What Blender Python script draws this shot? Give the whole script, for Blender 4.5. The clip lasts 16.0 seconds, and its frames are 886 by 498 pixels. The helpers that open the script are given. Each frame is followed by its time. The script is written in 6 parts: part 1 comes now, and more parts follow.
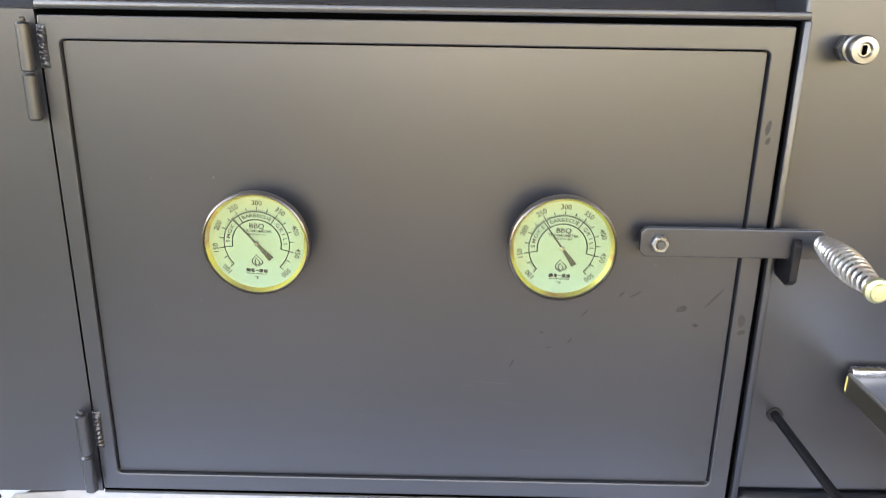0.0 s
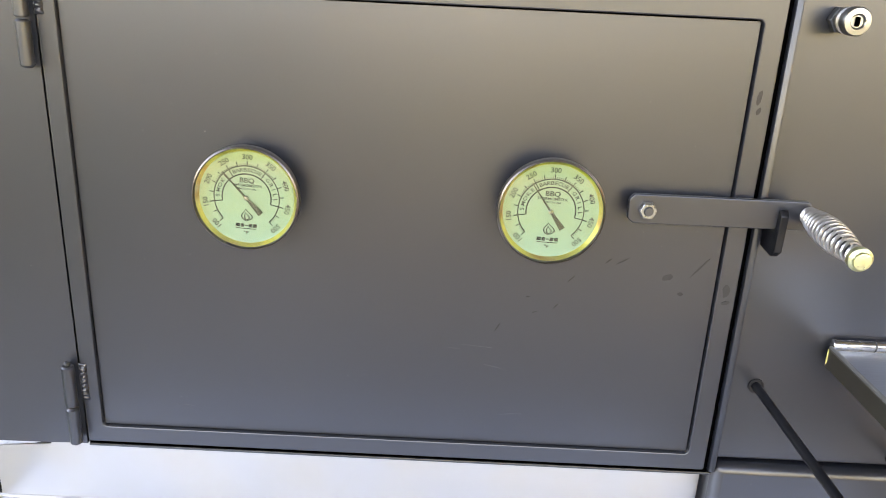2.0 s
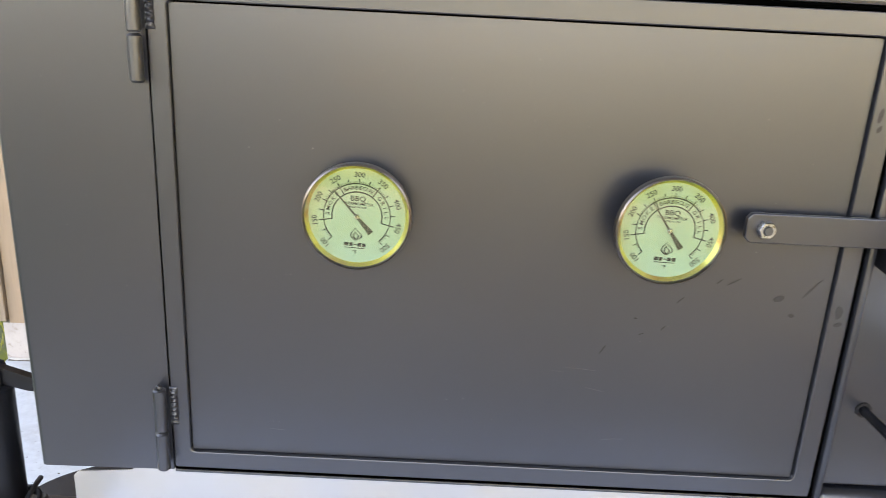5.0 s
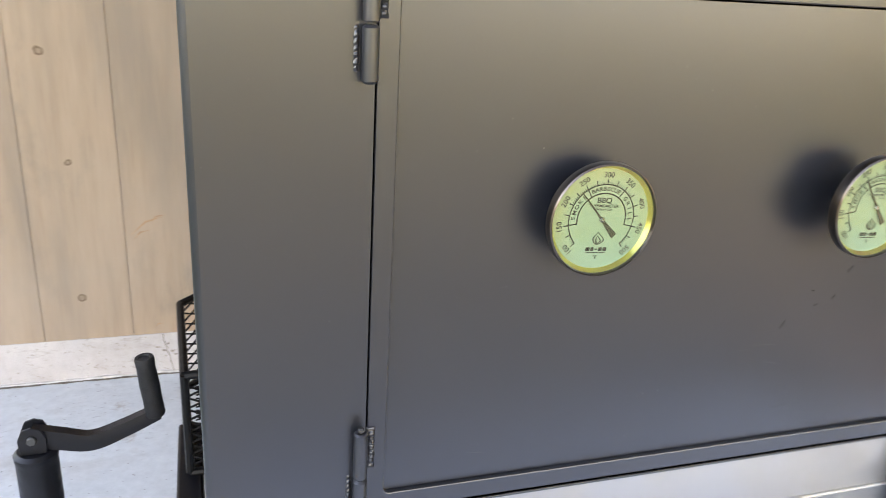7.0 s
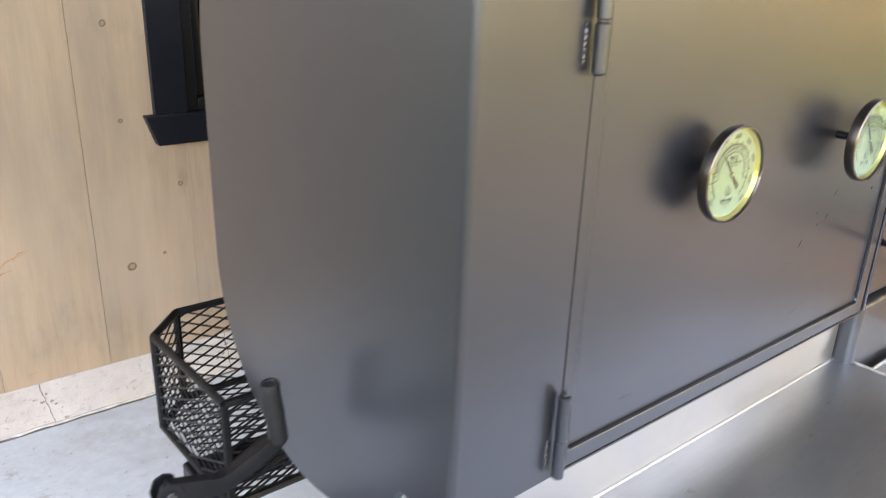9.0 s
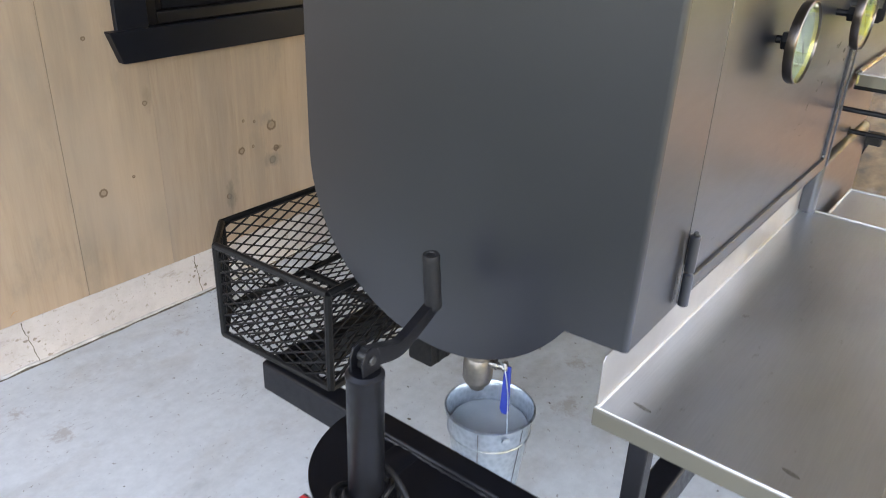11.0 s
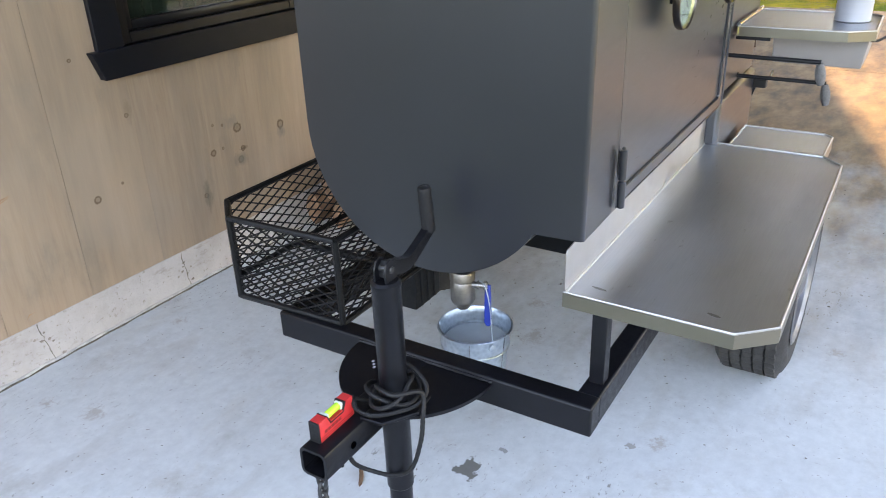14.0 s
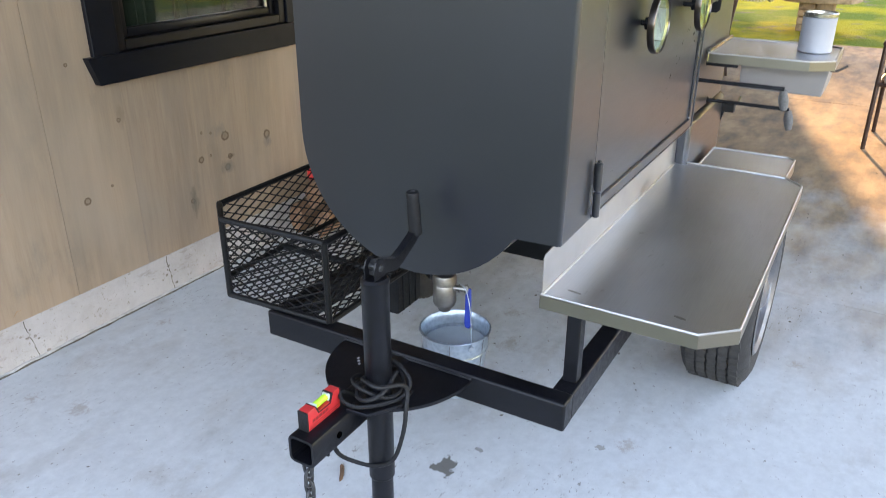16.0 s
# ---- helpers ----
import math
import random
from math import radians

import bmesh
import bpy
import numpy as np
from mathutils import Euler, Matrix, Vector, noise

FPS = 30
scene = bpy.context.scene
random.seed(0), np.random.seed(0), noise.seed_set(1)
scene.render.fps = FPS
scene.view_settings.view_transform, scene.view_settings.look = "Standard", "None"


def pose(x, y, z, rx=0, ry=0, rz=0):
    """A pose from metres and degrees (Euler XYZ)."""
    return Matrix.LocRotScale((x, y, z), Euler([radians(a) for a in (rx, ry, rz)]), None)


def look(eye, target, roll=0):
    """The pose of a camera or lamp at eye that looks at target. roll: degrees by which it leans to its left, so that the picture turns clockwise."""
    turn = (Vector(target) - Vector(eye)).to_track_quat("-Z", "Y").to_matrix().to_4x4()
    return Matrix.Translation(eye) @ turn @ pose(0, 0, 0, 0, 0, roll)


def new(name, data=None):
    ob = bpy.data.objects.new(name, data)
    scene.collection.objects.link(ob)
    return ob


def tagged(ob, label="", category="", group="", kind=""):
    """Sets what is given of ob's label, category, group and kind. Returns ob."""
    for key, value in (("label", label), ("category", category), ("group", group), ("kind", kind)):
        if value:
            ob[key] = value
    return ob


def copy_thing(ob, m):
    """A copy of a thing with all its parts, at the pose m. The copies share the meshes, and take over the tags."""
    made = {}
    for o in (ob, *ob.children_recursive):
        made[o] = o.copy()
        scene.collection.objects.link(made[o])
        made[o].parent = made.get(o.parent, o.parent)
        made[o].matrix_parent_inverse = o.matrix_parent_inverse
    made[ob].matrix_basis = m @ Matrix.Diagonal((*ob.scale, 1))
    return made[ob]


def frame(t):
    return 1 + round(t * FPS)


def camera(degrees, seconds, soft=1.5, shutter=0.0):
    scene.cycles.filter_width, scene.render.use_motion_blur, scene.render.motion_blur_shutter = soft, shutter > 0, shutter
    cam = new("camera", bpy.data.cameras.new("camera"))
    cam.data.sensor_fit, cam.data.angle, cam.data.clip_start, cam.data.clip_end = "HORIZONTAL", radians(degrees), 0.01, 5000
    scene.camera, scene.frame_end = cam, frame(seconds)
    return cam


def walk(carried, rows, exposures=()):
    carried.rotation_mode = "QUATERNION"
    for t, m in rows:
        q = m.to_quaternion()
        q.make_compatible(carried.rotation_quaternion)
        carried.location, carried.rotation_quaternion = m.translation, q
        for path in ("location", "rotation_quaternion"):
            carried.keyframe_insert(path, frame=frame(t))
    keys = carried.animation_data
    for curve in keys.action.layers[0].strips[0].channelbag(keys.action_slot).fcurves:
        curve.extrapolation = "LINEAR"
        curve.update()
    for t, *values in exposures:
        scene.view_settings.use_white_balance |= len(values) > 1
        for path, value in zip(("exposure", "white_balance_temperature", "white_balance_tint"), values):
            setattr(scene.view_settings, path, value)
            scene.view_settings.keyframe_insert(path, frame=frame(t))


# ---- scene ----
cam = camera(59.9, 16.0, soft=0.5, shutter=0.4)
PATH = [
    (0, (0.046, 0.015, 1.435), (0.029, 1.913, 0.807), 0.9),
    (0.5, (0.017, -0.02, 1.42), (0.069, 1.868, 0.764), 0.7),
    (1, (0.005, -0.003, 1.422), (0.061, 1.878, 0.744), 1.1),
    (1.5, (0.044, 0.02, 1.412), (0.074, 1.9, 0.731), 1.9),
    (2, (0.052, 0.001, 1.407), (0.055, 1.888, 0.744), 2.8),
    (2.5, (0.001, -0.021, 1.422), (-0.006, 1.874, 0.782), 3.2),
    (3, (-0.012, -0.037, 1.423), (0.008, 1.868, 0.812), 3.1),
    (3.2, (-0.006, -0.047, 1.422), (0.045, 1.859, 0.82), 2.9),
    (5.5, (-0.185, 0.033, 1.387), (-0.177, 1.936, 0.772), 3.0),
    (6, (-0.369, 0.044, 1.392), (-0.181, 1.924, 0.738), 3.7),
    (6.5, (-0.513, 0.133, 1.381), (-0.173, 1.986, 0.709), 3.1),
    (7, (-0.611, 0.188, 1.401), (-0.028, 1.968, 0.699), 3.6),
    (7.5, (-0.761, 0.172, 1.415), (0.112, 1.839, 0.738), 3.8),
    (8, (-0.878, 0.227, 1.405), (0.128, 1.823, 0.742), 2.9),
    (8.5, (-0.943, 0.329, 1.42), (0.151, 1.871, 0.766), 2.4),
    (9, (-1.11, 0.381, 1.398), (0.071, 1.831, 0.688), 2.0),
    (9.5, (-1.274, 0.451, 1.385), (-0.076, 1.849, 0.605), 1.4),
    (10, (-1.335, 0.588, 1.379), (-0.098, 1.932, 0.564), 1.3),
    (10.2, (-1.345, 0.592, 1.363), (-0.058, 1.879, 0.535), 1.6),
    (12.3, (-1.842, 0.522, 1.369), (-0.362, 1.502, 0.448), 1.6),
    (12.5, (-1.84, 0.507, 1.354), (-0.362, 1.498, 0.44), 0.9),
    (13, (-1.869, 0.509, 1.346), (-0.391, 1.495, 0.428), -0.7),
    (13.5, (-1.887, 0.505, 1.356), (-0.386, 1.482, 0.466), -1.5),
    (14, (-1.877, 0.466, 1.375), (-0.351, 1.431, 0.515), -2.2),
    (14.5, (-1.907, 0.436, 1.386), (-0.337, 1.378, 0.581), -2.2),
    (15, (-1.924, 0.424, 1.401), (-0.302, 1.361, 0.701), -0.7),
    (15.5, (-1.981, 0.441, 1.391), (-0.368, 1.37, 0.659), 0.5),
    (16, (-1.975, 0.435, 1.383), (-0.395, 1.352, 0.567), 0.1),
]
EXPOSURES = [(0, 4.05, 9000, 30), (1.5, 3.88, 9000, 30), (3, 3.88, 8900, 30), (6.5, 3.65, 9000, 29), (8, 3.86, 9100, 29), (9, 3.95, 9200, 29), (10, 3.85, 9200, 29), (12.4, 3.53, 8900, 27), (13, 3.5, 8800, 27), (14, 3.52, 8300, 26), (15, 3.58, 7900, 26), (16, 3.43, 8200, 25)]
walk(cam, [(t, look(eye, target, roll)) for t, eye, target, roll in PATH], EXPOSURES)

# ---- light ----
SUN_AZ, SUN_EL = radians(16.5), radians(20.0)   # the sun's bearing from +x towards +y, and its height
world = bpy.data.worlds.new("sky")
scene.world = world
world.use_nodes = True
wn = world.node_tree
sky = wn.nodes.new("ShaderNodeTexSky")
sky.sky_type = "NISHITA"
sky.sun_disc = False
sky.sun_elevation = SUN_EL
sky.sun_rotation = radians(90.0) - SUN_AZ
sky.air_density, sky.dust_density, sky.ozone_density = 1.0, 0.1, 1.0
wn.nodes["Background"].inputs[1].default_value = 0.15
wn.links.new(sky.outputs[0], wn.nodes["Background"].inputs[0])
sun_lamp = bpy.data.lights.new("sun", "SUN")
sun_lamp.energy, sun_lamp.angle, sun_lamp.color = 1.1, radians(1.4), (1.0, 0.67, 0.34)
sun = new("sun", sun_lamp)
sun.matrix_world = look((math.cos(SUN_AZ) * 30, math.sin(SUN_AZ) * 30, math.tan(SUN_EL) * 30), (0, 0, 0))

# ---- materials ----


def shader(name):
    m = bpy.data.materials.new(name)
    m.use_nodes = True
    nt = m.node_tree
    return m, nt, nt.nodes["Principled BSDF"]


def node(nt, kind, **inputs):
    n = nt.nodes.new(kind)
    for key, value in inputs.items():
        n.inputs[key.replace("_", " ")].default_value = value
    return n


def coords(nt, stretch=(1, 1, 1)):
    """World position, stretched along the axes."""
    geo = nt.nodes.new("ShaderNodeNewGeometry")
    mp = nt.nodes.new("ShaderNodeMapping")
    mp.inputs["Scale"].default_value = stretch
    nt.links.new(geo.outputs["Position"], mp.inputs["Vector"])
    return mp.outputs["Vector"]


def noise_tex(nt, vec, scale, detail=4.0, rough=0.55):
    n = nt.nodes.new("ShaderNodeTexNoise")
    n.inputs["Scale"].default_value, n.inputs["Detail"].default_value, n.inputs["Roughness"].default_value = scale, detail, rough
    nt.links.new(vec, n.inputs["Vector"])
    return n.outputs["Fac"]


def ramp(nt, fac, stops):
    r = nt.nodes.new("ShaderNodeValToRGB")
    els = r.color_ramp.elements
    while len(els) < len(stops):
        els.new(0.5)
    for e, (p, c) in zip(els, stops):
        e.position = p
        e.color = (*c, 1) if len(c) == 3 else c
    nt.links.new(fac, r.inputs["Fac"])
    return r.outputs["Color"]


def math_node(nt, op, a, b=None, clamp=False):
    n = nt.nodes.new("ShaderNodeMath")
    n.operation, n.use_clamp = op, clamp
    for i, v in enumerate((a, b)):
        if v is None:
            continue
        if isinstance(v, (int, float)):
            n.inputs[i].default_value = v
        else:
            nt.links.new(v, n.inputs[i])
    return n.outputs[0]


def mix(nt, fac, a, b, blend="MIX"):
    n = nt.nodes.new("ShaderNodeMix")
    n.data_type, n.blend_type = "RGBA", blend
    for socket, v in ((n.inputs[0], fac), (n.inputs[6], a), (n.inputs[7], b)):
        if isinstance(v, (int, float)):
            socket.default_value = v
        elif isinstance(v, tuple):
            socket.default_value = (*v, 1)
        else:
            nt.links.new(v, socket)
    return n.outputs[2]


def bump(nt, bsdf, height, strength=0.2, distance=0.002):
    n = nt.nodes.new("ShaderNodeBump")
    n.inputs["Strength"].default_value, n.inputs["Distance"].default_value = strength, distance
    nt.links.new(height, n.inputs["Height"])
    nt.links.new(n.outputs[0], bsdf.inputs["Normal"])


def plain(name, colour, rough=0.5, metal=0.0, spread=0.12, scale=30.0, stretch=(1, 1, 1), grain=0.1, grain_scale=None, rough_spread=0.08, coat=0.0, spec=0.5):
    """A surface with a slow and a fast change of colour, gloss and relief."""
    m, nt, b = shader(name)
    vec = coords(nt, stretch)
    slow = noise_tex(nt, vec, scale, 5)
    dark = tuple(c * (1 - spread) for c in colour)
    light = tuple(min(1, c * (1 + spread)) for c in colour)
    nt.links.new(ramp(nt, slow, [(0.3, dark), (0.7, light)]), b.inputs["Base Color"])
    b.inputs["Metallic"].default_value = metal
    r = nt.nodes.new("ShaderNodeMapRange")
    r.inputs["From Min"].default_value, r.inputs["From Max"].default_value = 0.3, 0.7
    r.inputs["To Min"].default_value, r.inputs["To Max"].default_value = max(0.02, rough - rough_spread), min(1, rough + rough_spread)
    nt.links.new(noise_tex(nt, vec, scale * 2.3, 3), r.inputs["Value"])
    nt.links.new(r.outputs[0], b.inputs["Roughness"])
    b.inputs["Coat Weight"].default_value = coat
    b.inputs["Specular IOR Level"].default_value = spec
    if grain:
        bump(nt, b, noise_tex(nt, vec, grain_scale or scale * 12, 3), grain)
    return m


M = {}
M["tube_black"] = plain("black satin paint on tube", (0.0045, 0.0047, 0.0065), 0.38, 0, 0.3, 25, grain=0.15, grain_scale=600, spec=0.3)
M["mesh_black"] = plain("black painted expanded metal", (0.005, 0.005, 0.0055), 0.45, 0, 0.3, 60, grain=0.2, grain_scale=500, spec=0.25)
M["rubber"] = plain("black rubber", (0.007, 0.007, 0.008), 0.6, 0, 0.25, 40, grain=0.3, grain_scale=400, spec=0.35)
M["tyre"] = plain("dusty tyre rubber", (0.018, 0.017, 0.017), 0.8, 0, 0.3, 18, grain=0.4, grain_scale=300)
M["tread"] = plain("worn dusty tread", (0.03, 0.027, 0.024), 0.85, 0, 0.3, 30, grain=0.4, grain_scale=300)
M["chrome"] = plain("bright plated steel", (0.5, 0.49, 0.47), 0.22, 1, 0.08, 50, grain=0.05)
M["zinc"] = plain("zinc plated steel", (0.32, 0.325, 0.33), 0.3, 1, 0.12, 120, grain=0.1)
M["zinc_yellow"] = plain("yellow zinc", (0.72, 0.72, 0.42), 0.35, 1, 0.12, 120, grain=0.1)
M["steel_dark"] = plain("dark oiled steel", (0.06, 0.06, 0.06), 0.4, 0.6, 0.2, 60)
M["case"] = plain("gauge case steel", (0.15, 0.125, 0.11), 0.3, 1, 0.03, 20, grain=0, rough_spread=0.02)


def dial_face():
    """Pale green dial, yellower towards its rim, bluer at its foot."""
    m, nt, b = shader("pale green dial")
    tc = nt.nodes.new("ShaderNodeTexCoord")
    sep = nt.nodes.new("ShaderNodeSeparateXYZ")
    nt.links.new(tc.outputs["Object"], sep.inputs[0])
    ln = nt.nodes.new("ShaderNodeVectorMath")
    ln.operation = "LENGTH"
    nt.links.new(tc.outputs["Object"], ln.inputs[0])
    patch = math_node(nt, "MULTIPLY", math_node(nt, "SUBTRACT", noise_tex(nt, coords(nt), 16, 3), 0.5), 0.035)
    rim = math_node(nt, "ADD", math_node(nt, "ADD", ln.outputs["Value"], patch), math_node(nt, "MULTIPLY", math_node(nt, "SUBTRACT", sep.outputs[2], sep.outputs[0]), 0.12))
    col = mix(nt, ramp(nt, math_node(nt, "DIVIDE", rim, 0.0658), [(0.66, (0, 0, 0)), (1.0, (0.55, 0.55, 0.55))]), (0.225, 0.305, 0.175), (0.30, 0.31, 0.11))
    foot = math_node(nt, "DIVIDE", math_node(nt, "MULTIPLY", sep.outputs[2], -1.0), 0.0658)
    col = mix(nt, ramp(nt, foot, [(0.25, (0, 0, 0)), (0.9, (0.7, 0.7, 0.7))]), col, (0.205, 0.32, 0.25))
    nt.links.new(col, b.inputs["Base Color"])
    b.inputs["Roughness"].default_value = 0.55
    return m


def gauge_ring():
    """Lemon gold ring with copper heat tints."""
    m, nt, b = shader("heat tinted gold ring")
    n = noise_tex(nt, coords(nt), 17, 3, 0.5)
    nt.links.new(ramp(nt, n, [(0.35, (0.66, 0.58, 0.13)), (0.52, (0.72, 0.60, 0.20)), (0.62, (0.66, 0.36, 0.15)), (0.75, (0.60, 0.52, 0.44))]), b.inputs["Base Color"])
    b.inputs["Metallic"].default_value, b.inputs["Roughness"].default_value = 1.0, 0.34
    return m


M["dial"], M["brass"] = dial_face(), gauge_ring()
M["ink"] = plain("black print", (0.012, 0.015, 0.008), 0.6, 0, 0.1, 60, grain=0)
M["needle"] = plain("dark bronze needle", (0.035, 0.034, 0.012), 0.5, 0, 0.1, 60, grain=0)
M["white"] = plain("white enamel", (0.36, 0.37, 0.40), 0.4, 0, 0.04, 15, grain=0.05)
M["plastic_white"] = plain("milky white plastic", (0.22, 0.195, 0.18), 0.5, 0, 0.04, 12, grain=0.05)
M["red"] = plain("red plastic", (0.62, 0.035, 0.035), 0.35, 0, 0.08, 60, grain=0.05)
M["blue"] = plain("blue vinyl", (0.008, 0.035, 0.26), 0.4, 0, 0.1, 40, grain=0.05)
M["lime"] = plain("lime spirit", (0.5, 0.9, 0.06), 0.15, 0, 0.05, 40, grain=0)
M["pale"] = plain("pale plastic", (0.6, 0.66, 0.56), 0.3, 0, 0.05, 40, grain=0)
M["dull_wire"] = plain("dull grey wire", (0.16, 0.155, 0.15), 0.6, 0.3, 0.15, 80, grain=0.1)
M["wire_grey"] = plain("grey spring wire", (0.55, 0.53, 0.515), 0.42, 1, 0.15, 80, grain=0.1)
M["yellow"] = plain("yellow film", (0.5, 0.42, 0.13), 0.5, 0, 0.1, 60, grain=0.05)
M["trim"] = plain("black painted window trim", (0.004, 0.005, 0.008), 0.45, 0, 0.2, 10, (1, 1, 1), 0.1, 200, spec=0.22)
M["vinyl"] = plain("black window vinyl", (0.005, 0.005, 0.006), 0.36, 0, 0.1, 8, grain=0, rough_spread=0.02, spec=0.3)
M["room"] = plain("dark-painted room", (0.03, 0.035, 0.03), 0.9, 0, 0.3, 2, grain=0)
M["curtain"] = plain("green curtain", (0.016, 0.032, 0.018), 0.9, 0, 0.5, 14, (1, 1, 0.05), 0.3, 40)
M["brown_metal"] = plain("dark bronze chair frame", (0.055, 0.03, 0.022), 0.4, 0.3, 0.2, 30)
M["cushion"] = plain("beige chair sling", (0.42, 0.38, 0.34), 0.8, 0, 0.1, 30, grain=0.4, grain_scale=400)
M["stone"] = plain("brown field stone", (0.2, 0.15, 0.115), 0.85, 0, 0.4, 7, grain=0.6, grain_scale=60)
M["bark"] = plain("tree bark", (0.13, 0.095, 0.07), 0.9, 0, 0.4, 14, (1, 1, 0.3), 0.8, 40)
M["log_bark"] = plain("log bark", (0.11, 0.07, 0.045), 0.9, 0, 0.4, 40, grain=0.8, grain_scale=90)
M["split"] = plain("split firewood", (0.21, 0.115, 0.066), 0.8, 0, 0.35, 25, (0.15, 1, 1), 0.6, 60)
M["water"] = plain("cloudy water", (0.4, 0.44, 0.44), 0.1, 0, 0.1, 10, grain=0)
M["debris"] = plain("dry leaf bits", (0.12, 0.1, 0.075), 0.9, 0, 0.5, 60, grain=0.3)
M["mortar"] = plain("house board", (0.35, 0.3, 0.24), 0.9, 0, 0.1, 3)
M["roof"] = plain("dark roof", (0.07, 0.065, 0.06), 0.9, 0, 0.3, 5)
M["added_ceiling"] = plain("grey boards of the added ceiling", (0.45, 0.455, 0.455), 0.6, 0, 0.15, 4, (8, 0.5, 1), 0.2, 60)
# near-black colour that paints the shade in seams, pin hole and slot
M["gap"] = plain("near-black gap shade", (0.0006, 0.0006, 0.0006), 0.95, 0, 0.2, 60, grain=0.3, spec=0.0)
M["scratch"] = plain("scratched enamel", (0.06, 0.06, 0.06), 0.5, 0, 0.2, 90, grain=0)
# the floor's warm reflection is put into this edge steel's colour
M["edge_steel"] = plain("folded stainless edge, warm reflection painted in", (0.29, 0.26, 0.205), 0.33, 1, 0.05, 6, (1, 1, 1), 0, rough_spread=0.03)
M["bead_steel"] = plain("bright burnished bead", (0.47, 0.46, 0.44), 0.45, 1, 0.02, 5, grain=0, rough_spread=0.01)
# backsplash steel, tinted to carry the warm reflection of the lit floor
M["splash"] = plain("satin stainless sheet, warm reflection painted in", (0.48, 0.455, 0.42), 0.42, 1, 0.02, 5, (1, 1, 1), 0.03, 300)
M["nickel"] = plain("satin nickel", (0.3, 0.29, 0.275), 0.36, 1, 0.05, 50, grain=0.05)
M["dark_red"] = plain("dark red print and groove shade", (0.2, 0.012, 0.012), 0.5, 0, 0.1, 60, grain=0)
M["bead"] = plain("white mortar", (0.50, 0.465, 0.43), 0.9, 0, 0.2, 30, grain=0.6, grain_scale=120)
M["resin"] = plain("orange resin streak", (0.36, 0.2, 0.105), 0.6, 0, 0.25, 60, grain=0)
M["table_stone"] = plain("warm brown slab stone", (0.3, 0.2, 0.125), 0.8, 0, 0.4, 5, (1, 3, 3), 0.5, 50)
M["chip"] = plain("weathered wood chip", (0.15, 0.08, 0.045), 0.85, 0, 0.4, 40, grain=0.4)
M["chip_spot"] = plain("chipped mortar", (0.24, 0.20, 0.17), 0.9, 0, 0.4, 90, grain=0.5)
M["smudge"] = plain("smudged steel", (0.27, 0.275, 0.28), 0.4, 1, 0.3, 60, (1, 3, 1), 0.1)
M["scuff"] = plain("dark scuff", (0.012, 0.012, 0.012), 0.6, 0, 0.2, 90, grain=0)


def smoker_paint():
    """Charcoal satin enamel, a little cloudy, with specks of dust and faint rub marks."""
    m, nt, b = shader("charcoal satin enamel")
    vec = coords(nt)
    cloud = noise_tex(nt, vec, 3.0, 4)
    base = ramp(nt, cloud, [(0.3, (0.0110, 0.0122, 0.0168)), (0.7, (0.0142, 0.0156, 0.0206))])
    speck = noise_tex(nt, vec, 260, 1, 0.4)
    dust = ramp(nt, speck, [(0.825, (0, 0, 0)), (0.84, (0.5, 0.5, 0.5))])
    col = mix(nt, dust, base, (0.14, 0.135, 0.13))
    nt.links.new(col, b.inputs["Base Color"])
    rub = noise_tex(nt, coords(nt, (2, 2, 9)), 6.0, 6, 0.7)
    r = nt.nodes.new("ShaderNodeMapRange")
    r.inputs["From Min"].default_value, r.inputs["From Max"].default_value = 0.3, 0.75
    r.inputs["To Min"].default_value, r.inputs["To Max"].default_value = 0.30, 0.36
    nt.links.new(rub, r.inputs["Value"])
    nt.links.new(r.outputs[0], b.inputs["Roughness"])
    b.inputs["Specular IOR Level"].default_value = 0.6
    b.inputs["Coat Weight"].default_value, b.inputs["Coat Roughness"].default_value = 0.5, 0.32
    bump(nt, b, noise_tex(nt, vec, 700, 2), 0.06, 0.001)
    return m


def stainless():
    """Brushed sheet with long fine scratches along x, smears and a few dark rubs."""
    m, nt, b = shader("brushed stainless sheet")
    brush = noise_tex(nt, coords(nt, (3, 160, 60)), 4.0, 4, 0.7)
    smear = noise_tex(nt, coords(nt, (1, 2.2, 1.5)), 3.0, 3, 0.5)
    col = ramp(nt, smear, [(0.3, (0.45, 0.49, 0.55)), (0.7, (0.60, 0.64, 0.70))])
    col = mix(nt, 0.3, col, ramp(nt, brush, [(0.3, (0.44, 0.44, 0.45)), (0.7, (0.68, 0.68, 0.68))]))
    rub = noise_tex(nt, coords(nt, (1, 3, 2)), 16.0, 5, 0.7)
    col = mix(nt, ramp(nt, rub, [(0.64, (0, 0, 0)), (0.74, (0.5, 0.5, 0.5))]), col, (0.2, 0.2, 0.2))
    nt.links.new(col, b.inputs["Base Color"])
    b.inputs["Metallic"].default_value = 1.0
    r = nt.nodes.new("ShaderNodeMapRange")
    r.inputs["From Min"].default_value, r.inputs["From Max"].default_value = 0.25, 0.75
    r.inputs["To Min"].default_value, r.inputs["To Max"].default_value = 0.31, 0.38
    nt.links.new(smear, r.inputs["Value"])
    nt.links.new(r.outputs[0], b.inputs["Roughness"])
    bump(nt, b, brush, 0.03, 0.0006)
    return m


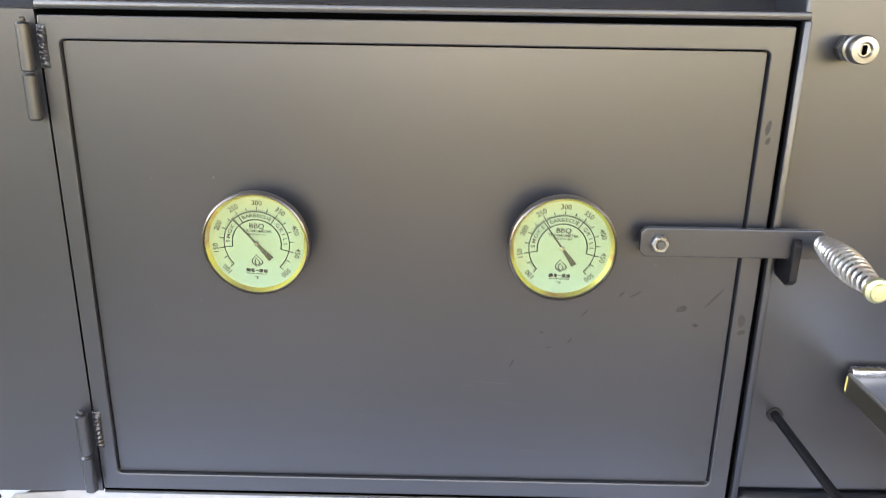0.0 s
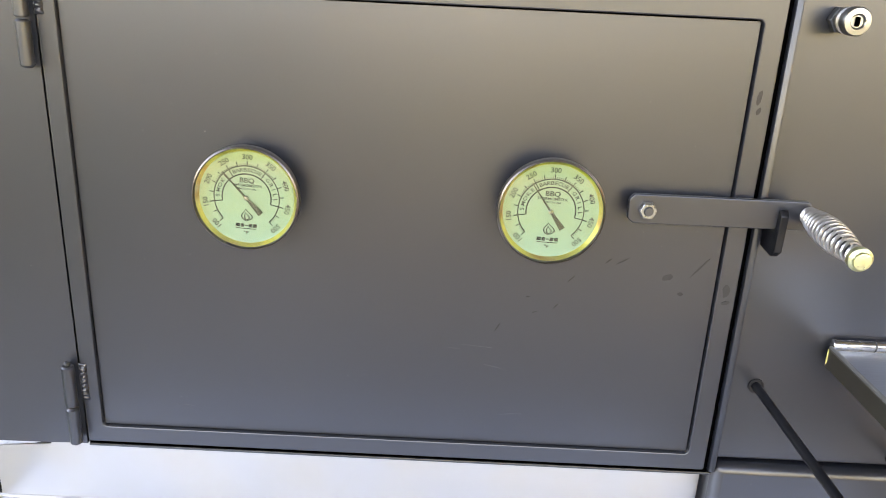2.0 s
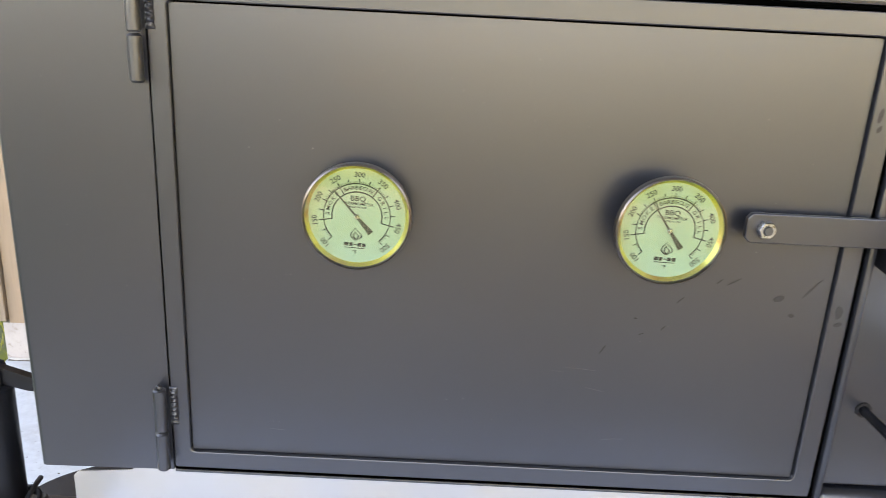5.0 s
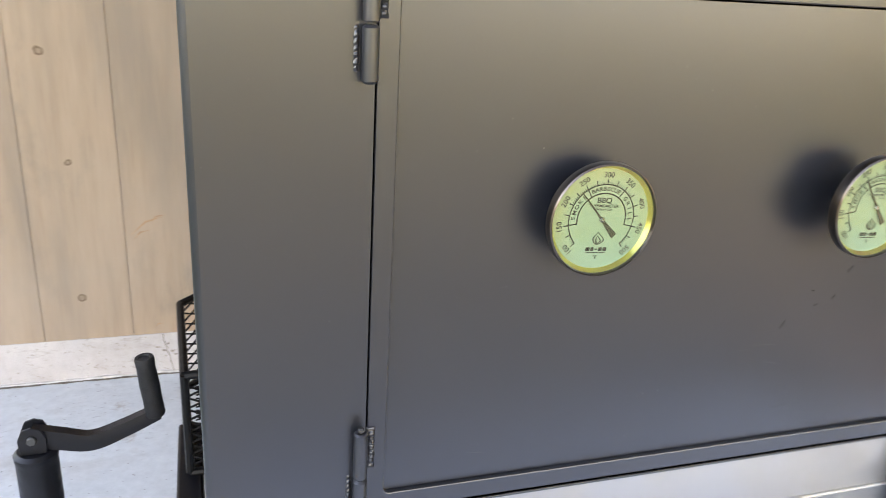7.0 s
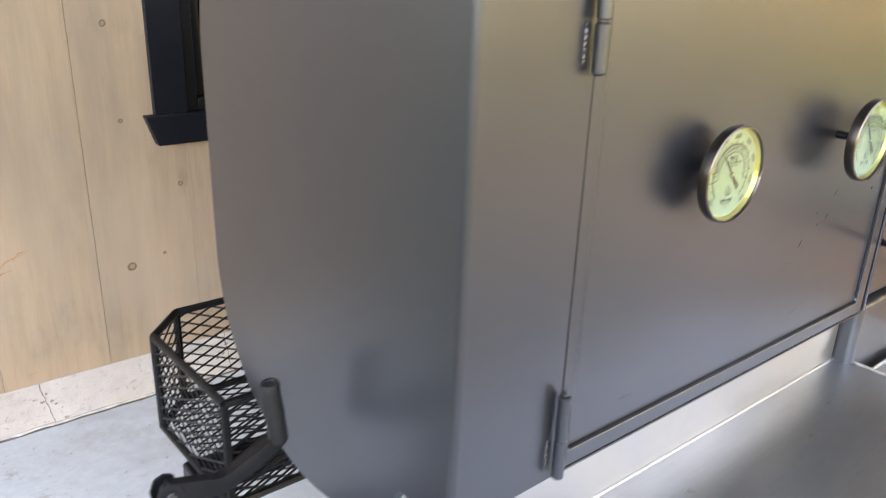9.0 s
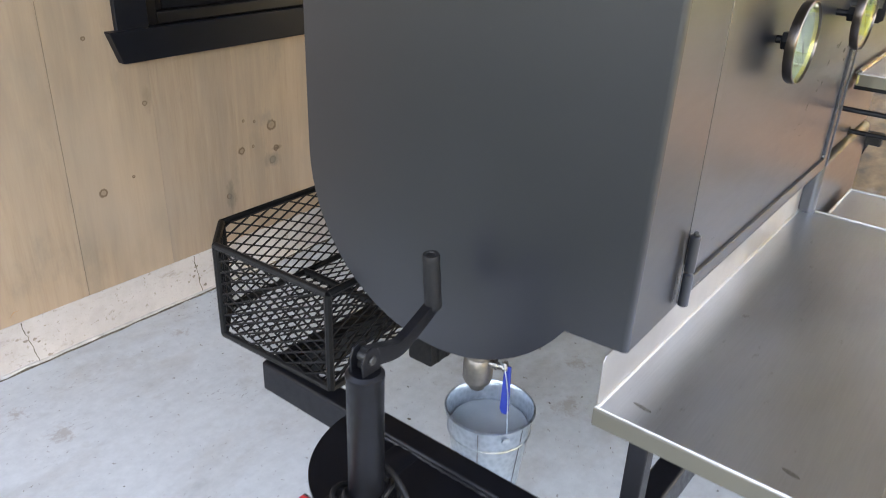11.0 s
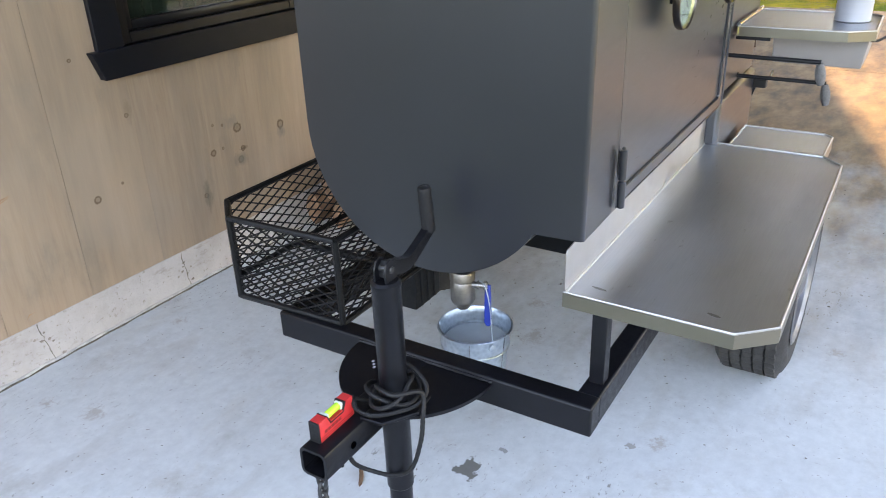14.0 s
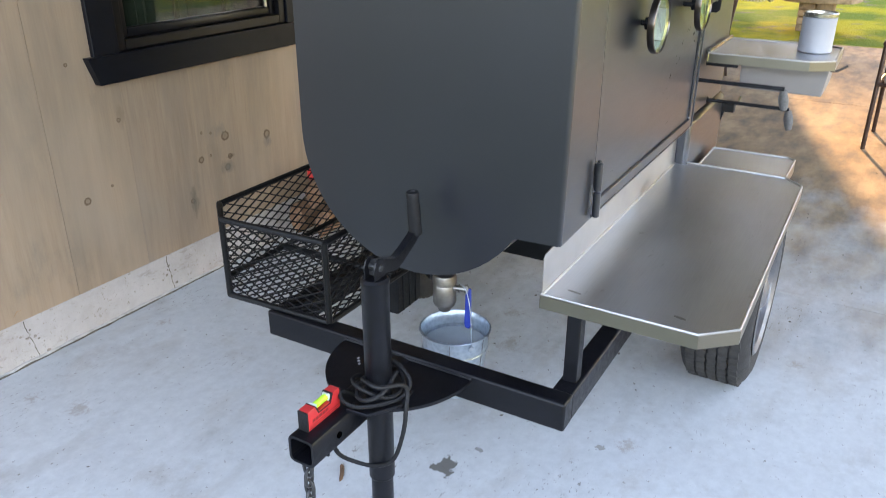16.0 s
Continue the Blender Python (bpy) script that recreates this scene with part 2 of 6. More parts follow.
def galvanised():
    m, nt, b = shader("galvanised sheet")
    v = nt.nodes.new("ShaderNodeTexVoronoi")
    v.inputs["Scale"].default_value = 90
    nt.links.new(coords(nt), v.inputs["Vector"])
    nt.links.new(ramp(nt, v.outputs["Distance"], [(0.1, (0.40, 0.46, 0.50)), (0.8, (0.53, 0.59, 0.63))]), b.inputs["Base Color"])
    b.inputs["Metallic"].default_value, b.inputs["Roughness"].default_value = 0.92, 0.33
    return m


OIL = (0.115, 0.105, 0.09)


def concrete():
    """Pale trowelled concrete with blotches, fine pits, one dark oil stain and rust-brown traces."""
    m, nt, b = shader("pale trowelled concrete")
    vec = coords(nt)
    big = noise_tex(nt, vec, 1.6, 5, 0.6)
    fine = noise_tex(nt, vec, 28, 6, 0.7)
    col = mix(nt, 0.5, ramp(nt, big, [(0.3, (0.44, 0.45, 0.445)), (0.7, (0.565, 0.58, 0.572))]), ramp(nt, fine, [(0.3, (0.43, 0.44, 0.435)), (0.7, (0.605, 0.62, 0.61))]))
    brown = noise_tex(nt, vec, 4.5, 6, 0.72)
    col = mix(nt, ramp(nt, brown, [(0.55, (0, 0, 0)), (0.74, (0.6, 0.6, 0.6))]), col, (0.35, 0.315, 0.275))
    scrape = noise_tex(nt, coords(nt, (14, 5, 1)), 3.5, 6, 0.75)
    col = mix(nt, ramp(nt, scrape, [(0.63, (0, 0, 0)), (0.70, (0.6, 0.6, 0.6))]), col, (0.31, 0.28, 0.25))
    pit = noise_tex(nt, vec, 55, 3, 0.6)
    col = mix(nt, ramp(nt, pit, [(0.67, (0, 0, 0)), (0.70, (0.7, 0.7, 0.7))]), col, (0.22, 0.195, 0.17))
    nick = noise_tex(nt, coords(nt, (1, 2.6, 1)), 34, 4, 0.7)
    where = noise_tex(nt, vec, 2.6, 3, 0.5)
    col = mix(nt, math_node(nt, "MULTIPLY", ramp(nt, nick, [(0.60, (0, 0, 0)), (0.64, (0.9, 0.9, 0.9))]), ramp(nt, where, [(0.55, (0, 0, 0)), (0.66, (1, 1, 1))])), col, (0.2, 0.18, 0.16))
    # dappled warm sun on the far patio, put into the colour, ragged at its edge
    geo = nt.nodes.new("ShaderNodeNewGeometry")
    sep = nt.nodes.new("ShaderNodeSeparateXYZ")
    nt.links.new(geo.outputs["Position"], sep.inputs[0])
    front = math_node(nt, "MULTIPLY", math_node(nt, "MAXIMUM", math_node(nt, "SUBTRACT", -0.2, sep.outputs[1]), 0.0), 0.15)
    reach = math_node(nt, "ADD", math_node(nt, "MAXIMUM", math_node(nt, "MULTIPLY", math_node(nt, "MULTIPLY", sep.outputs[0], 0.37), math_node(nt, "ADD", math_node(nt, "MULTIPLY", sep.outputs[1], 1.5), 1.0, True)), front), math_node(nt, "MULTIPLY", math_node(nt, "SUBTRACT", noise_tex(nt, coords(nt, (1.4, 3.0, 1)), 1.7, 5, 0.6), 0.5), 1.3))
    sunlit_tan = ramp(nt, noise_tex(nt, coords(nt, (1.5, 3.5, 1)), 2.2, 5, 0.6), [(0.34, (0.115, 0.088, 0.064)), (0.5, (0.22, 0.150, 0.085)), (0.66, (0.32, 0.225, 0.125))])
    col = mix(nt, ramp(nt, reach, [(0.05, (0, 0, 0)), (0.9, (0.95, 0.95, 0.95))]), col, sunlit_tan)
    # sandy wash on the unseen open side, added to warm the door's reflection
    bounce_wash = math_node(nt, "MULTIPLY", math_node(nt, "SUBTRACT", -0.3, sep.outputs[1]), 0.9, True)
    col = mix(nt, bounce_wash, col, ramp(nt, big, [(0.3, (0.42, 0.295, 0.165)), (0.7, (0.55, 0.40, 0.235))]))
    # oil stains
    for (sx, sy), size, tint in (((-0.538, 1.256), 0.036, OIL), ((-0.43, 1.212), 0.012, (0.26, 0.25, 0.235)), ((-0.253, 0.926), 0.012, (0.3, 0.28, 0.25))):
        d = nt.nodes.new("ShaderNodeVectorMath")
        d.operation = "DISTANCE"
        nt.links.new(geo.outputs["Position"], d.inputs[0])
        d.inputs[1].default_value = (sx, sy, 0)
        ragged = math_node(nt, "MULTIPLY", math_node(nt, "SUBTRACT", noise_tex(nt, vec, 0.75 / size, 3, 0.55), 0.5), size * 3.3)
        edge = math_node(nt, "ADD", d.outputs["Value"], ragged)
        mask = ramp(nt, math_node(nt, "DIVIDE", edge, size), [(0.75, (0.9, 0.9, 0.9)), (0.95, (0, 0, 0))])
        col = mix(nt, mask, col, tint)
    # faint rust-brown traces
    for (sx, sy), size in (((0.118, 1.388), 0.055), ((0.333, 1.471), 0.04), ((-0.21, 0.862), 0.035), ((-0.375, 2.539), 0.03), ((-0.868, 2.342), 0.04), ((0.481, 0.514), 0.03), ((-0.907, 2.516), 0.025)):
        d = nt.nodes.new("ShaderNodeVectorMath")
        d.operation = "DISTANCE"
        nt.links.new(geo.outputs["Position"], d.inputs[0])
        d.inputs[1].default_value = (sx, sy, 0)
        ragged = math_node(nt, "MULTIPLY", math_node(nt, "SUBTRACT", noise_tex(nt, vec, 1.6 / size, 6, 0.75), 0.5), size * 5.0)
        mask = ramp(nt, math_node(nt, "DIVIDE", math_node(nt, "ADD", d.outputs["Value"], ragged), size), [(0.1, (0.6, 0.6, 0.6)), (0.95, (0, 0, 0))])
        col = mix(nt, mask, col, (0.34, 0.275, 0.23))
    nt.links.new(col, b.inputs["Base Color"])
    gl = nt.nodes.new("ShaderNodeMapRange")
    gl.inputs["From Min"].default_value, gl.inputs["From Max"].default_value = 0.3, 0.7
    gl.inputs["To Min"].default_value, gl.inputs["To Max"].default_value = 0.62, 0.82
    nt.links.new(noise_tex(nt, vec, 3.0, 5, 0.6), gl.inputs["Value"])
    nt.links.new(gl.outputs[0], b.inputs["Roughness"])
    b.inputs["Specular IOR Level"].default_value = 0.2
    wave = noise_tex(nt, vec, 5.0, 3, 0.5)
    bump(nt, b, math_node(nt, "ADD", math_node(nt, "MULTIPLY", wave, 1.0), math_node(nt, "MULTIPLY", fine, 0.12)), 0.55, 0.012)
    return m


def siding():
    """Clear-sealed pine: each board its own tone, long upright grain, grey weather streaks, knots."""
    m, nt, b = shader("clear sealed pine siding")
    info = nt.nodes.new("ShaderNodeObjectInfo")
    shift = nt.nodes.new("ShaderNodeCombineXYZ")
    nt.links.new(math_node(nt, "MULTIPLY", info.outputs["Random"], 0.4), shift.inputs[0])
    nt.links.new(math_node(nt, "MULTIPLY", info.outputs["Random"], 11.0), shift.inputs[2])
    geo = nt.nodes.new("ShaderNodeNewGeometry")
    add = nt.nodes.new("ShaderNodeVectorMath")
    nt.links.new(geo.outputs["Position"], add.inputs[0])
    nt.links.new(shift.outputs[0], add.inputs[1])
    mp = nt.nodes.new("ShaderNodeMapping")
    mp.inputs["Scale"].default_value = (14, 14, 1.0)
    nt.links.new(add.outputs[0], mp.inputs["Vector"])
    mp2 = nt.nodes.new("ShaderNodeMapping")
    mp2.inputs["Scale"].default_value = (4.5, 4.5, 0.7)
    nt.links.new(add.outputs[0], mp2.inputs["Vector"])
    grain = noise_tex(nt, mp.outputs[0], 5.0, 6, 0.65)
    streak = noise_tex(nt, mp2.outputs[0], 1.6, 4, 0.6)
    col = ramp(nt, grain, [(0.25, (0.300, 0.207, 0.138)), (0.5, (0.345, 0.243, 0.167)), (0.8, (0.385, 0.278, 0.197))])
    col = mix(nt, ramp(nt, streak, [(0.42, (0, 0, 0)), (0.66, (0.85, 0.85, 0.85))]), col, (0.24, 0.182, 0.135))
    stain = noise_tex(nt, coords(nt, (3, 3, 1.6)), 2.3, 5, 0.65)
    col = mix(nt, ramp(nt, stain, [(0.56, (0, 0, 0)), (0.72, (0.5, 0.5, 0.5))]), col, (0.2, 0.165, 0.125))
    pink = noise_tex(nt, coords(nt, (2, 2, 0.8)), 1.3, 3, 0.5)
    col = mix(nt, ramp(nt, pink, [(0.5, (0, 0, 0)), (0.68, (0.5, 0.5, 0.5))]), col, (0.40, 0.30, 0.225))
    tone = ramp(nt, info.outputs["Random"], [(0.0, (0.88, 0.89, 0.90)), (1.0, (1.06, 1.03, 0.98))])
    col = mix(nt, 1.0, col, tone, "MULTIPLY")
    for (kx, kz), size in (((-0.461, 0.465), 0.016), ((-0.447, 0.919), 0.009), ((-0.466, 1.195), 0.011), ((0.189, 0.538), 0.021), ((0.429, 0.487), 0.022), ((0.053, 0.470), 0.015), ((0.069, 0.575), 0.006),
                           ((0.115, 0.564), 0.007), ((0.206, 0.448), 0.013), ((0.186, 0.406), 0.016), ((-0.014, 0.321), 0.012), ((-0.288, 0.707), 0.009), ((-0.359, 0.489), 0.007), ((0.103, 0.476), 0.006), ((-1.236, 1.17), 0.010), ((-1.051, 1.089), 0.015), ((-1.009, 0.754), 0.014), ((-1.014, 0.302), 0.014), ((-1.309, 0.484), 0.010), ((-1.304, 0.893), 0.008)):
        d = nt.nodes.new("ShaderNodeVectorMath")
        d.operation = "DISTANCE"
        nt.links.new(geo.outputs["Position"], d.inputs[0])
        d.inputs[1].default_value = (kx, 2.705, kz)
        q = math_node(nt, "DIVIDE", math_node(nt, "ADD", d.outputs["Value"], math_node(nt, "MULTIPLY", math_node(nt, "SUBTRACT", noise_tex(nt, coords(nt, (1, 1, 0.7)), 28, 3, 0.6), 0.5), size * 1.5)), size)
        col = mix(nt, ramp(nt, q, [(0.0, (0.5, 0.5, 0.5)), (0.4, (0.35, 0.35, 0.35)), (0.62, (0.95, 0.95, 0.95)), (0.78, (0.9, 0.9, 0.9)), (1.0, (0, 0, 0))]), col, (0.12, 0.07, 0.033))
    # soft grey sap smears and one dark arc below the knots
    for (kx, kz), (wx, wz), tint, weight in (((0.186, 0.406), (0.045, 0.035), (0.15, 0.125, 0.10), 0.8), ((-0.010, 0.318), (0.022, 0.075), (0.12, 0.095, 0.07), 0.85), ((0.205, 0.446), (0.030, 0.009), (0.10, 0.06, 0.03), 0.9), ((0.43, 0.455), (0.025, 0.03), (0.16, 0.14, 0.115), 0.7),
                                             ((0.02, 0.40), (0.016, 0.11), (0.2, 0.155, 0.11), 0.55), ((-0.28, 0.72), (0.016, 0.05), (0.17, 0.125, 0.08), 0.6), ((0.16, 0.57), (0.05, 0.035), (0.19, 0.16, 0.13), 0.6)):
        d = nt.nodes.new("ShaderNodeVectorMath")
        d.operation = "SUBTRACT"
        nt.links.new(geo.outputs["Position"], d.inputs[0])
        d.inputs[1].default_value = (kx, 2.705, kz)
        sc = nt.nodes.new("ShaderNodeVectorMath")
        sc.operation = "MULTIPLY"
        nt.links.new(d.outputs[0], sc.inputs[0])
        sc.inputs[1].default_value = (1 / wx, 1 / wx, 1 / wz)
        ln = nt.nodes.new("ShaderNodeVectorMath")
        ln.operation = "LENGTH"
        nt.links.new(sc.outputs[0], ln.inputs[0])
        q = math_node(nt, "ADD", ln.outputs["Value"], math_node(nt, "MULTIPLY", math_node(nt, "SUBTRACT", noise_tex(nt, coords(nt, (1, 1, 0.45)), 50, 4, 0.65), 0.5), 1.7))
        col = mix(nt, ramp(nt, q, [(0.15, (weight, weight, weight)), (1.0, (0, 0, 0))]), col, tint)
    nt.links.new(col, b.inputs["Base Color"])
    b.inputs["Roughness"].default_value = 0.62
    bump(nt, b, grain, 0.2, 0.002)
    return m


def foundation():
    m, nt, b = shader("limewashed concrete footing")
    vec = coords(nt)
    n1, n2 = noise_tex(nt, vec, 5, 6, 0.7), noise_tex(nt, vec, 60, 4, 0.7)
    col = ramp(nt, n1, [(0.3, (0.36, 0.32, 0.295)), (0.6, (0.46, 0.425, 0.40))])
    col = mix(nt, ramp(nt, n2, [(0.60, (0, 0, 0)), (0.70, (0.8, 0.8, 0.8))]), col, (0.22, 0.185, 0.155))
    smear = noise_tex(nt, coords(nt, (3, 3, 9)), 3.0, 6, 0.75)
    col = mix(nt, ramp(nt, smear, [(0.58, (0, 0, 0)), (0.68, (0.6, 0.6, 0.6))]), col, (0.27, 0.23, 0.2))
    nt.links.new(col, b.inputs["Base Color"])
    b.inputs["Roughness"].default_value = 0.85
    bump(nt, b, noise_tex(nt, vec, 22, 6, 0.7), 0.6, 0.006)
    return m


def lawn():
    m, nt, b = shader("mown lawn and litter, sun patches painted in")
    vec = coords(nt)
    n1, n2 = noise_tex(nt, vec, 0.7, 5, 0.6), noise_tex(nt, vec, 45, 5, 0.75)
    # yellow and dark green patches put sun and shade into the grass colour
    col = mix(nt, 0.4, ramp(nt, n1, [(0.44, (0.06, 0.13, 0.018)), (0.56, (0.46, 0.37, 0.02))]), ramp(nt, n2, [(0.3, (0.08, 0.13, 0.012)), (0.7, (0.34, 0.32, 0.03))]))
    soil = noise_tex(nt, vec, 2.2, 5, 0.7)
    # bare earth and litter take over west of the house
    geo = nt.nodes.new("ShaderNodeNewGeometry")
    sep = nt.nodes.new("ShaderNodeSeparateXYZ")
    nt.links.new(geo.outputs["Position"], sep.inputs[0])
    west = nt.nodes.new("ShaderNodeMapRange")
    west.inputs["From Min"].default_value, west.inputs["From Max"].default_value = -1.7, -2.4
    west.inputs["To Min"].default_value, west.inputs["To Max"].default_value = 0.0, 0.14
    nt.links.new(sep.outputs[0], west.inputs["Value"])
    soil = math_node(nt, "ADD", soil, west.outputs[0])
    litter = ramp(nt, noise_tex(nt, vec, 30, 5, 0.75), [(0.3, (0.09, 0.07, 0.05)), (0.7, (0.27, 0.22, 0.165))])
    col = mix(nt, ramp(nt, soil, [(0.56, (0, 0, 0)), (0.64, (0.85, 0.85, 0.85))]), col, litter)
    # shade west of the house, put into the grass colour
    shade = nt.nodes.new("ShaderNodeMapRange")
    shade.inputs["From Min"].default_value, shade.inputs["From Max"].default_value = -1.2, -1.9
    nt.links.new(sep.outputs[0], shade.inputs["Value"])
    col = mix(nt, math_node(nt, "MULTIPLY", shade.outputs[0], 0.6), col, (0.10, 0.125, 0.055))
    b.inputs["Specular IOR Level"].default_value = 0.1
    nt.links.new(col, b.inputs["Base Color"])
    b.inputs["Roughness"].default_value = 0.95
    bump(nt, b, n2, 0.8, 0.03)
    return m


def leaf(name, dark, light, through_light=0.45):
    m, nt, b = shader(name)
    g = nt.nodes.new("ShaderNodeNewGeometry")
    nt.links.new(ramp(nt, g.outputs["Random Per Island"], [(0.0, dark), (1.0, light)]), b.inputs["Base Color"])
    b.inputs["Roughness"].default_value = 0.6
    b.inputs["Transmission Weight"].default_value = 0.0
    tr = nt.nodes.new("ShaderNodeBsdfTranslucent")
    tr.inputs[0].default_value = (*light, 1)
    ms = nt.nodes.new("ShaderNodeMixShader")
    ms.inputs[0].default_value = through_light
    nt.links.new(b.outputs[0], ms.inputs[1])
    nt.links.new(tr.outputs[0], ms.inputs[2])
    nt.links.new(ms.outputs[0], nt.nodes["Material Output"].inputs[0])
    return m


def pane():
    m, nt, b = shader("clear glass pane")
    tb, gl, ms = nt.nodes.new("ShaderNodeBsdfTransparent"), nt.nodes.new("ShaderNodeBsdfGlossy"), nt.nodes.new("ShaderNodeMixShader")
    tb.inputs[0].default_value = (0.93, 0.96, 0.94, 1)
    gl.inputs["Roughness"].default_value = 0.02
    lw = nt.nodes.new("ShaderNodeLayerWeight")
    lw.inputs[0].default_value = 0.5
    gloss = math_node(nt, "ADD", math_node(nt, "MULTIPLY", math_node(nt, "POWER", lw.outputs["Facing"], 4.5), 0.9), 0.045, True)
    nt.links.new(gloss, ms.inputs[0])
    nt.links.new(tb.outputs[0], ms.inputs[1])
    nt.links.new(gl.outputs[0], ms.inputs[2])
    nt.links.new(ms.outputs[0], nt.nodes["Material Output"].inputs[0])
    return m


M["paint"], M["steel"], M["galv"], M["concrete"], M["siding"], M["footing"], M["lawn"], M["glass"] = smoker_paint(), stainless(), galvanised(), concrete(), siding(), foundation(), lawn(), pane()
M["leaf"] = leaf("green leaves", (0.035, 0.07, 0.015), (0.11, 0.16, 0.03))
M["leaf_autumn"] = leaf("yellowing leaves", (0.1, 0.085, 0.018), (0.32, 0.22, 0.05))
# gold brightened so that the unseen woods glow in the door's reflection
M["leaf_gold"] = leaf("bright gold foliage for reflections", (0.45, 0.33, 0.06), (0.85, 0.66, 0.18), 0.7)
M["leaf_red"] = leaf("red autumn leaves", (0.32, 0.06, 0.02), (0.5, 0.16, 0.04))
M["leaf_yellow"] = leaf("yellow-green leaves", (0.2, 0.2, 0.02), (0.42, 0.36, 0.05))

# ---- shapes ----


def finish(bm, angle=32):
    bmesh.ops.recalc_face_normals(bm, faces=bm.faces)
    lim = radians(angle)
    for f in bm.faces:
        f.smooth = True
    for e in bm.edges:
        e.smooth = len(e.link_faces) == 2 and e.calc_face_angle(0) < lim
    # broad faces beside narrow rounded edges stay truly flat
    area = {f: f.calc_area() for f in bm.faces}
    for f in bm.faces:
        near = [area[g] for e in f.edges if len(e.link_faces) == 2 and 0.02 < e.calc_face_angle(0) < lim for g in e.link_faces if g is not f]
        if near and area[f] > 6 * max(near):
            f.smooth = False


def part(name, bm, material, parent=None, label="", angle=32, recalc=True):
    """One mesh object out of a bmesh in world places, its origin in its middle, under its thing or part."""
    if recalc:
        finish(bm, angle)
    cs = [v.co for v in bm.verts]
    mid = Vector([(min(c[i] for c in cs) + max(c[i] for c in cs)) / 2 for i in range(3)])
    bmesh.ops.translate(bm, verts=bm.verts, vec=-mid)
    me = bpy.data.meshes.new(name)
    bm.to_mesh(me)
    bm.free()
    me.materials.append(material)
    ob = new(name, me)
    ob.location = mid - base_of(parent)
    ob.parent = parent
    if label:
        ob["label"] = label
    return ob


def base_of(ob):
    v = Vector((0, 0, 0))
    while ob is not None:
        v += ob.location
        ob = ob.parent
    return v


def thing(name, at, label, category, group="", kind=""):
    ob = new(name)
    ob.location = at
    ob.empty_display_size = 0.05
    return tagged(ob, label, category, group, kind)


def B():
    return bmesh.new()


def box(bm, x0, x1, y0, y1, z0, z1, bev=0.0, seg=2):
    vs = [bm.verts.new((x, y, z)) for x in (x0, x1) for y in (y0, y1) for z in (z0, z1)]
    fs = [bm.faces.new([vs[i] for i in q]) for q in ((0, 1, 3, 2), (4, 6, 7, 5), (0, 4, 5, 1), (2, 3, 7, 6), (0, 2, 6, 4), (1, 5, 7, 3))]
    if bev:
        es = list({e for f in fs for e in f.edges})
        bmesh.ops.bevel(bm, geom=es, offset=bev, segments=seg, affect="EDGES", profile=0.5)
    return bm


def prism(bm, pts, axis, a, b, bev=0.0, seg=2, pick=None):
    """Extrudes a flat outline along x, y or z. bev rounds all edges, or those that pick(edge) names."""
    def at(p, h):
        return {"x": (h, p[0], p[1]), "y": (p[0], h, p[1]), "z": (p[0], p[1], h)}[axis]
    lo, hi = [bm.verts.new(at(p, a)) for p in pts], [bm.verts.new(at(p, b)) for p in pts]
    fs = [bm.faces.new(lo), bm.faces.new(hi[::-1])]
    n = len(pts)
    for i in range(n):
        fs.append(bm.faces.new((lo[i], hi[i], hi[(i + 1) % n], lo[(i + 1) % n])))
    if bev:
        es = [e for e in {e for f in fs for e in f.edges} if pick is None or pick(e)]
        bmesh.ops.bevel(bm, geom=es, offset=bev, segments=seg, affect="EDGES", profile=0.5)
    return bm


def basis(axis):
    z = Vector(axis).normalized()
    x = Vector((0, 0, 1)).cross(z) if abs(z.z) < 0.95 else Vector((1, 0, 0)).cross(z)
    x.normalize()
    return x, z.cross(x), z


def lathe(bm, prof, origin, axis=(0, 0, 1), n=28, close=False):
    """Turns a profile of (radius, height) round an axis."""
    x, y, z = basis(axis)
    o = Vector(origin)
    rings = []
    for r, h in prof:
        if r < 1e-6:
            rings.append([bm.verts.new(o + z * h)])
        else:
            rings.append([bm.verts.new(o + z * h + (x * math.cos(2 * math.pi * i / n) + y * math.sin(2 * math.pi * i / n)) * r) for i in range(n)])
    pairs = list(zip(rings, rings[1:])) + ([(rings[-1], rings[0])] if close else [])
    for a, b in pairs:
        for i in range(n):
            j = (i + 1) % n
            q = [a[i % len(a)], a[j % len(a)], b[j % len(b)], b[i % len(b)]]
            q = [v for k, v in enumerate(q) if v not in q[:k]]
            if len(q) > 2:
                bm.faces.new(q)
    return bm


def rod(bm, p0, p1, r, n=16, r1=None, rim=0.0):
    p0, p1 = Vector(p0), Vector(p1)
    h = (p1 - p0).length
    r1 = r if r1 is None else r1
    if rim:
        prof = [(0, 0), (r - rim, 0), (r, rim), (r1, h - rim), (r1 - rim, h), (0, h)]
    else:
        prof = [(0, 0), (r, 0), (r1, h), (0, h)]
    return lathe(bm, prof, p0, p1 - p0, n)


def smooth_path(pts, steps=6, closed=False):
    ps = [Vector(p) for p in pts]
    n = len(ps)
    out = []
    for i in range(n if closed else n - 1):
        if closed:
            a, b, c, d = ps[(i - 1) % n], ps[i], ps[(i + 1) % n], ps[(i + 2) % n]
        else:
            a, b, c, d = ps[max(i - 1, 0)], ps[i], ps[i + 1], ps[min(i + 2, n - 1)]
        for k in range(steps):
            t = k / steps
            out.append(0.5 * ((2 * b) + (c - a) * t + (2 * a - 5 * b + 4 * c - d) * t * t + (3 * b - a - 3 * c + d) * t ** 3))
    if not closed:
        out.append(ps[-1])
    return out


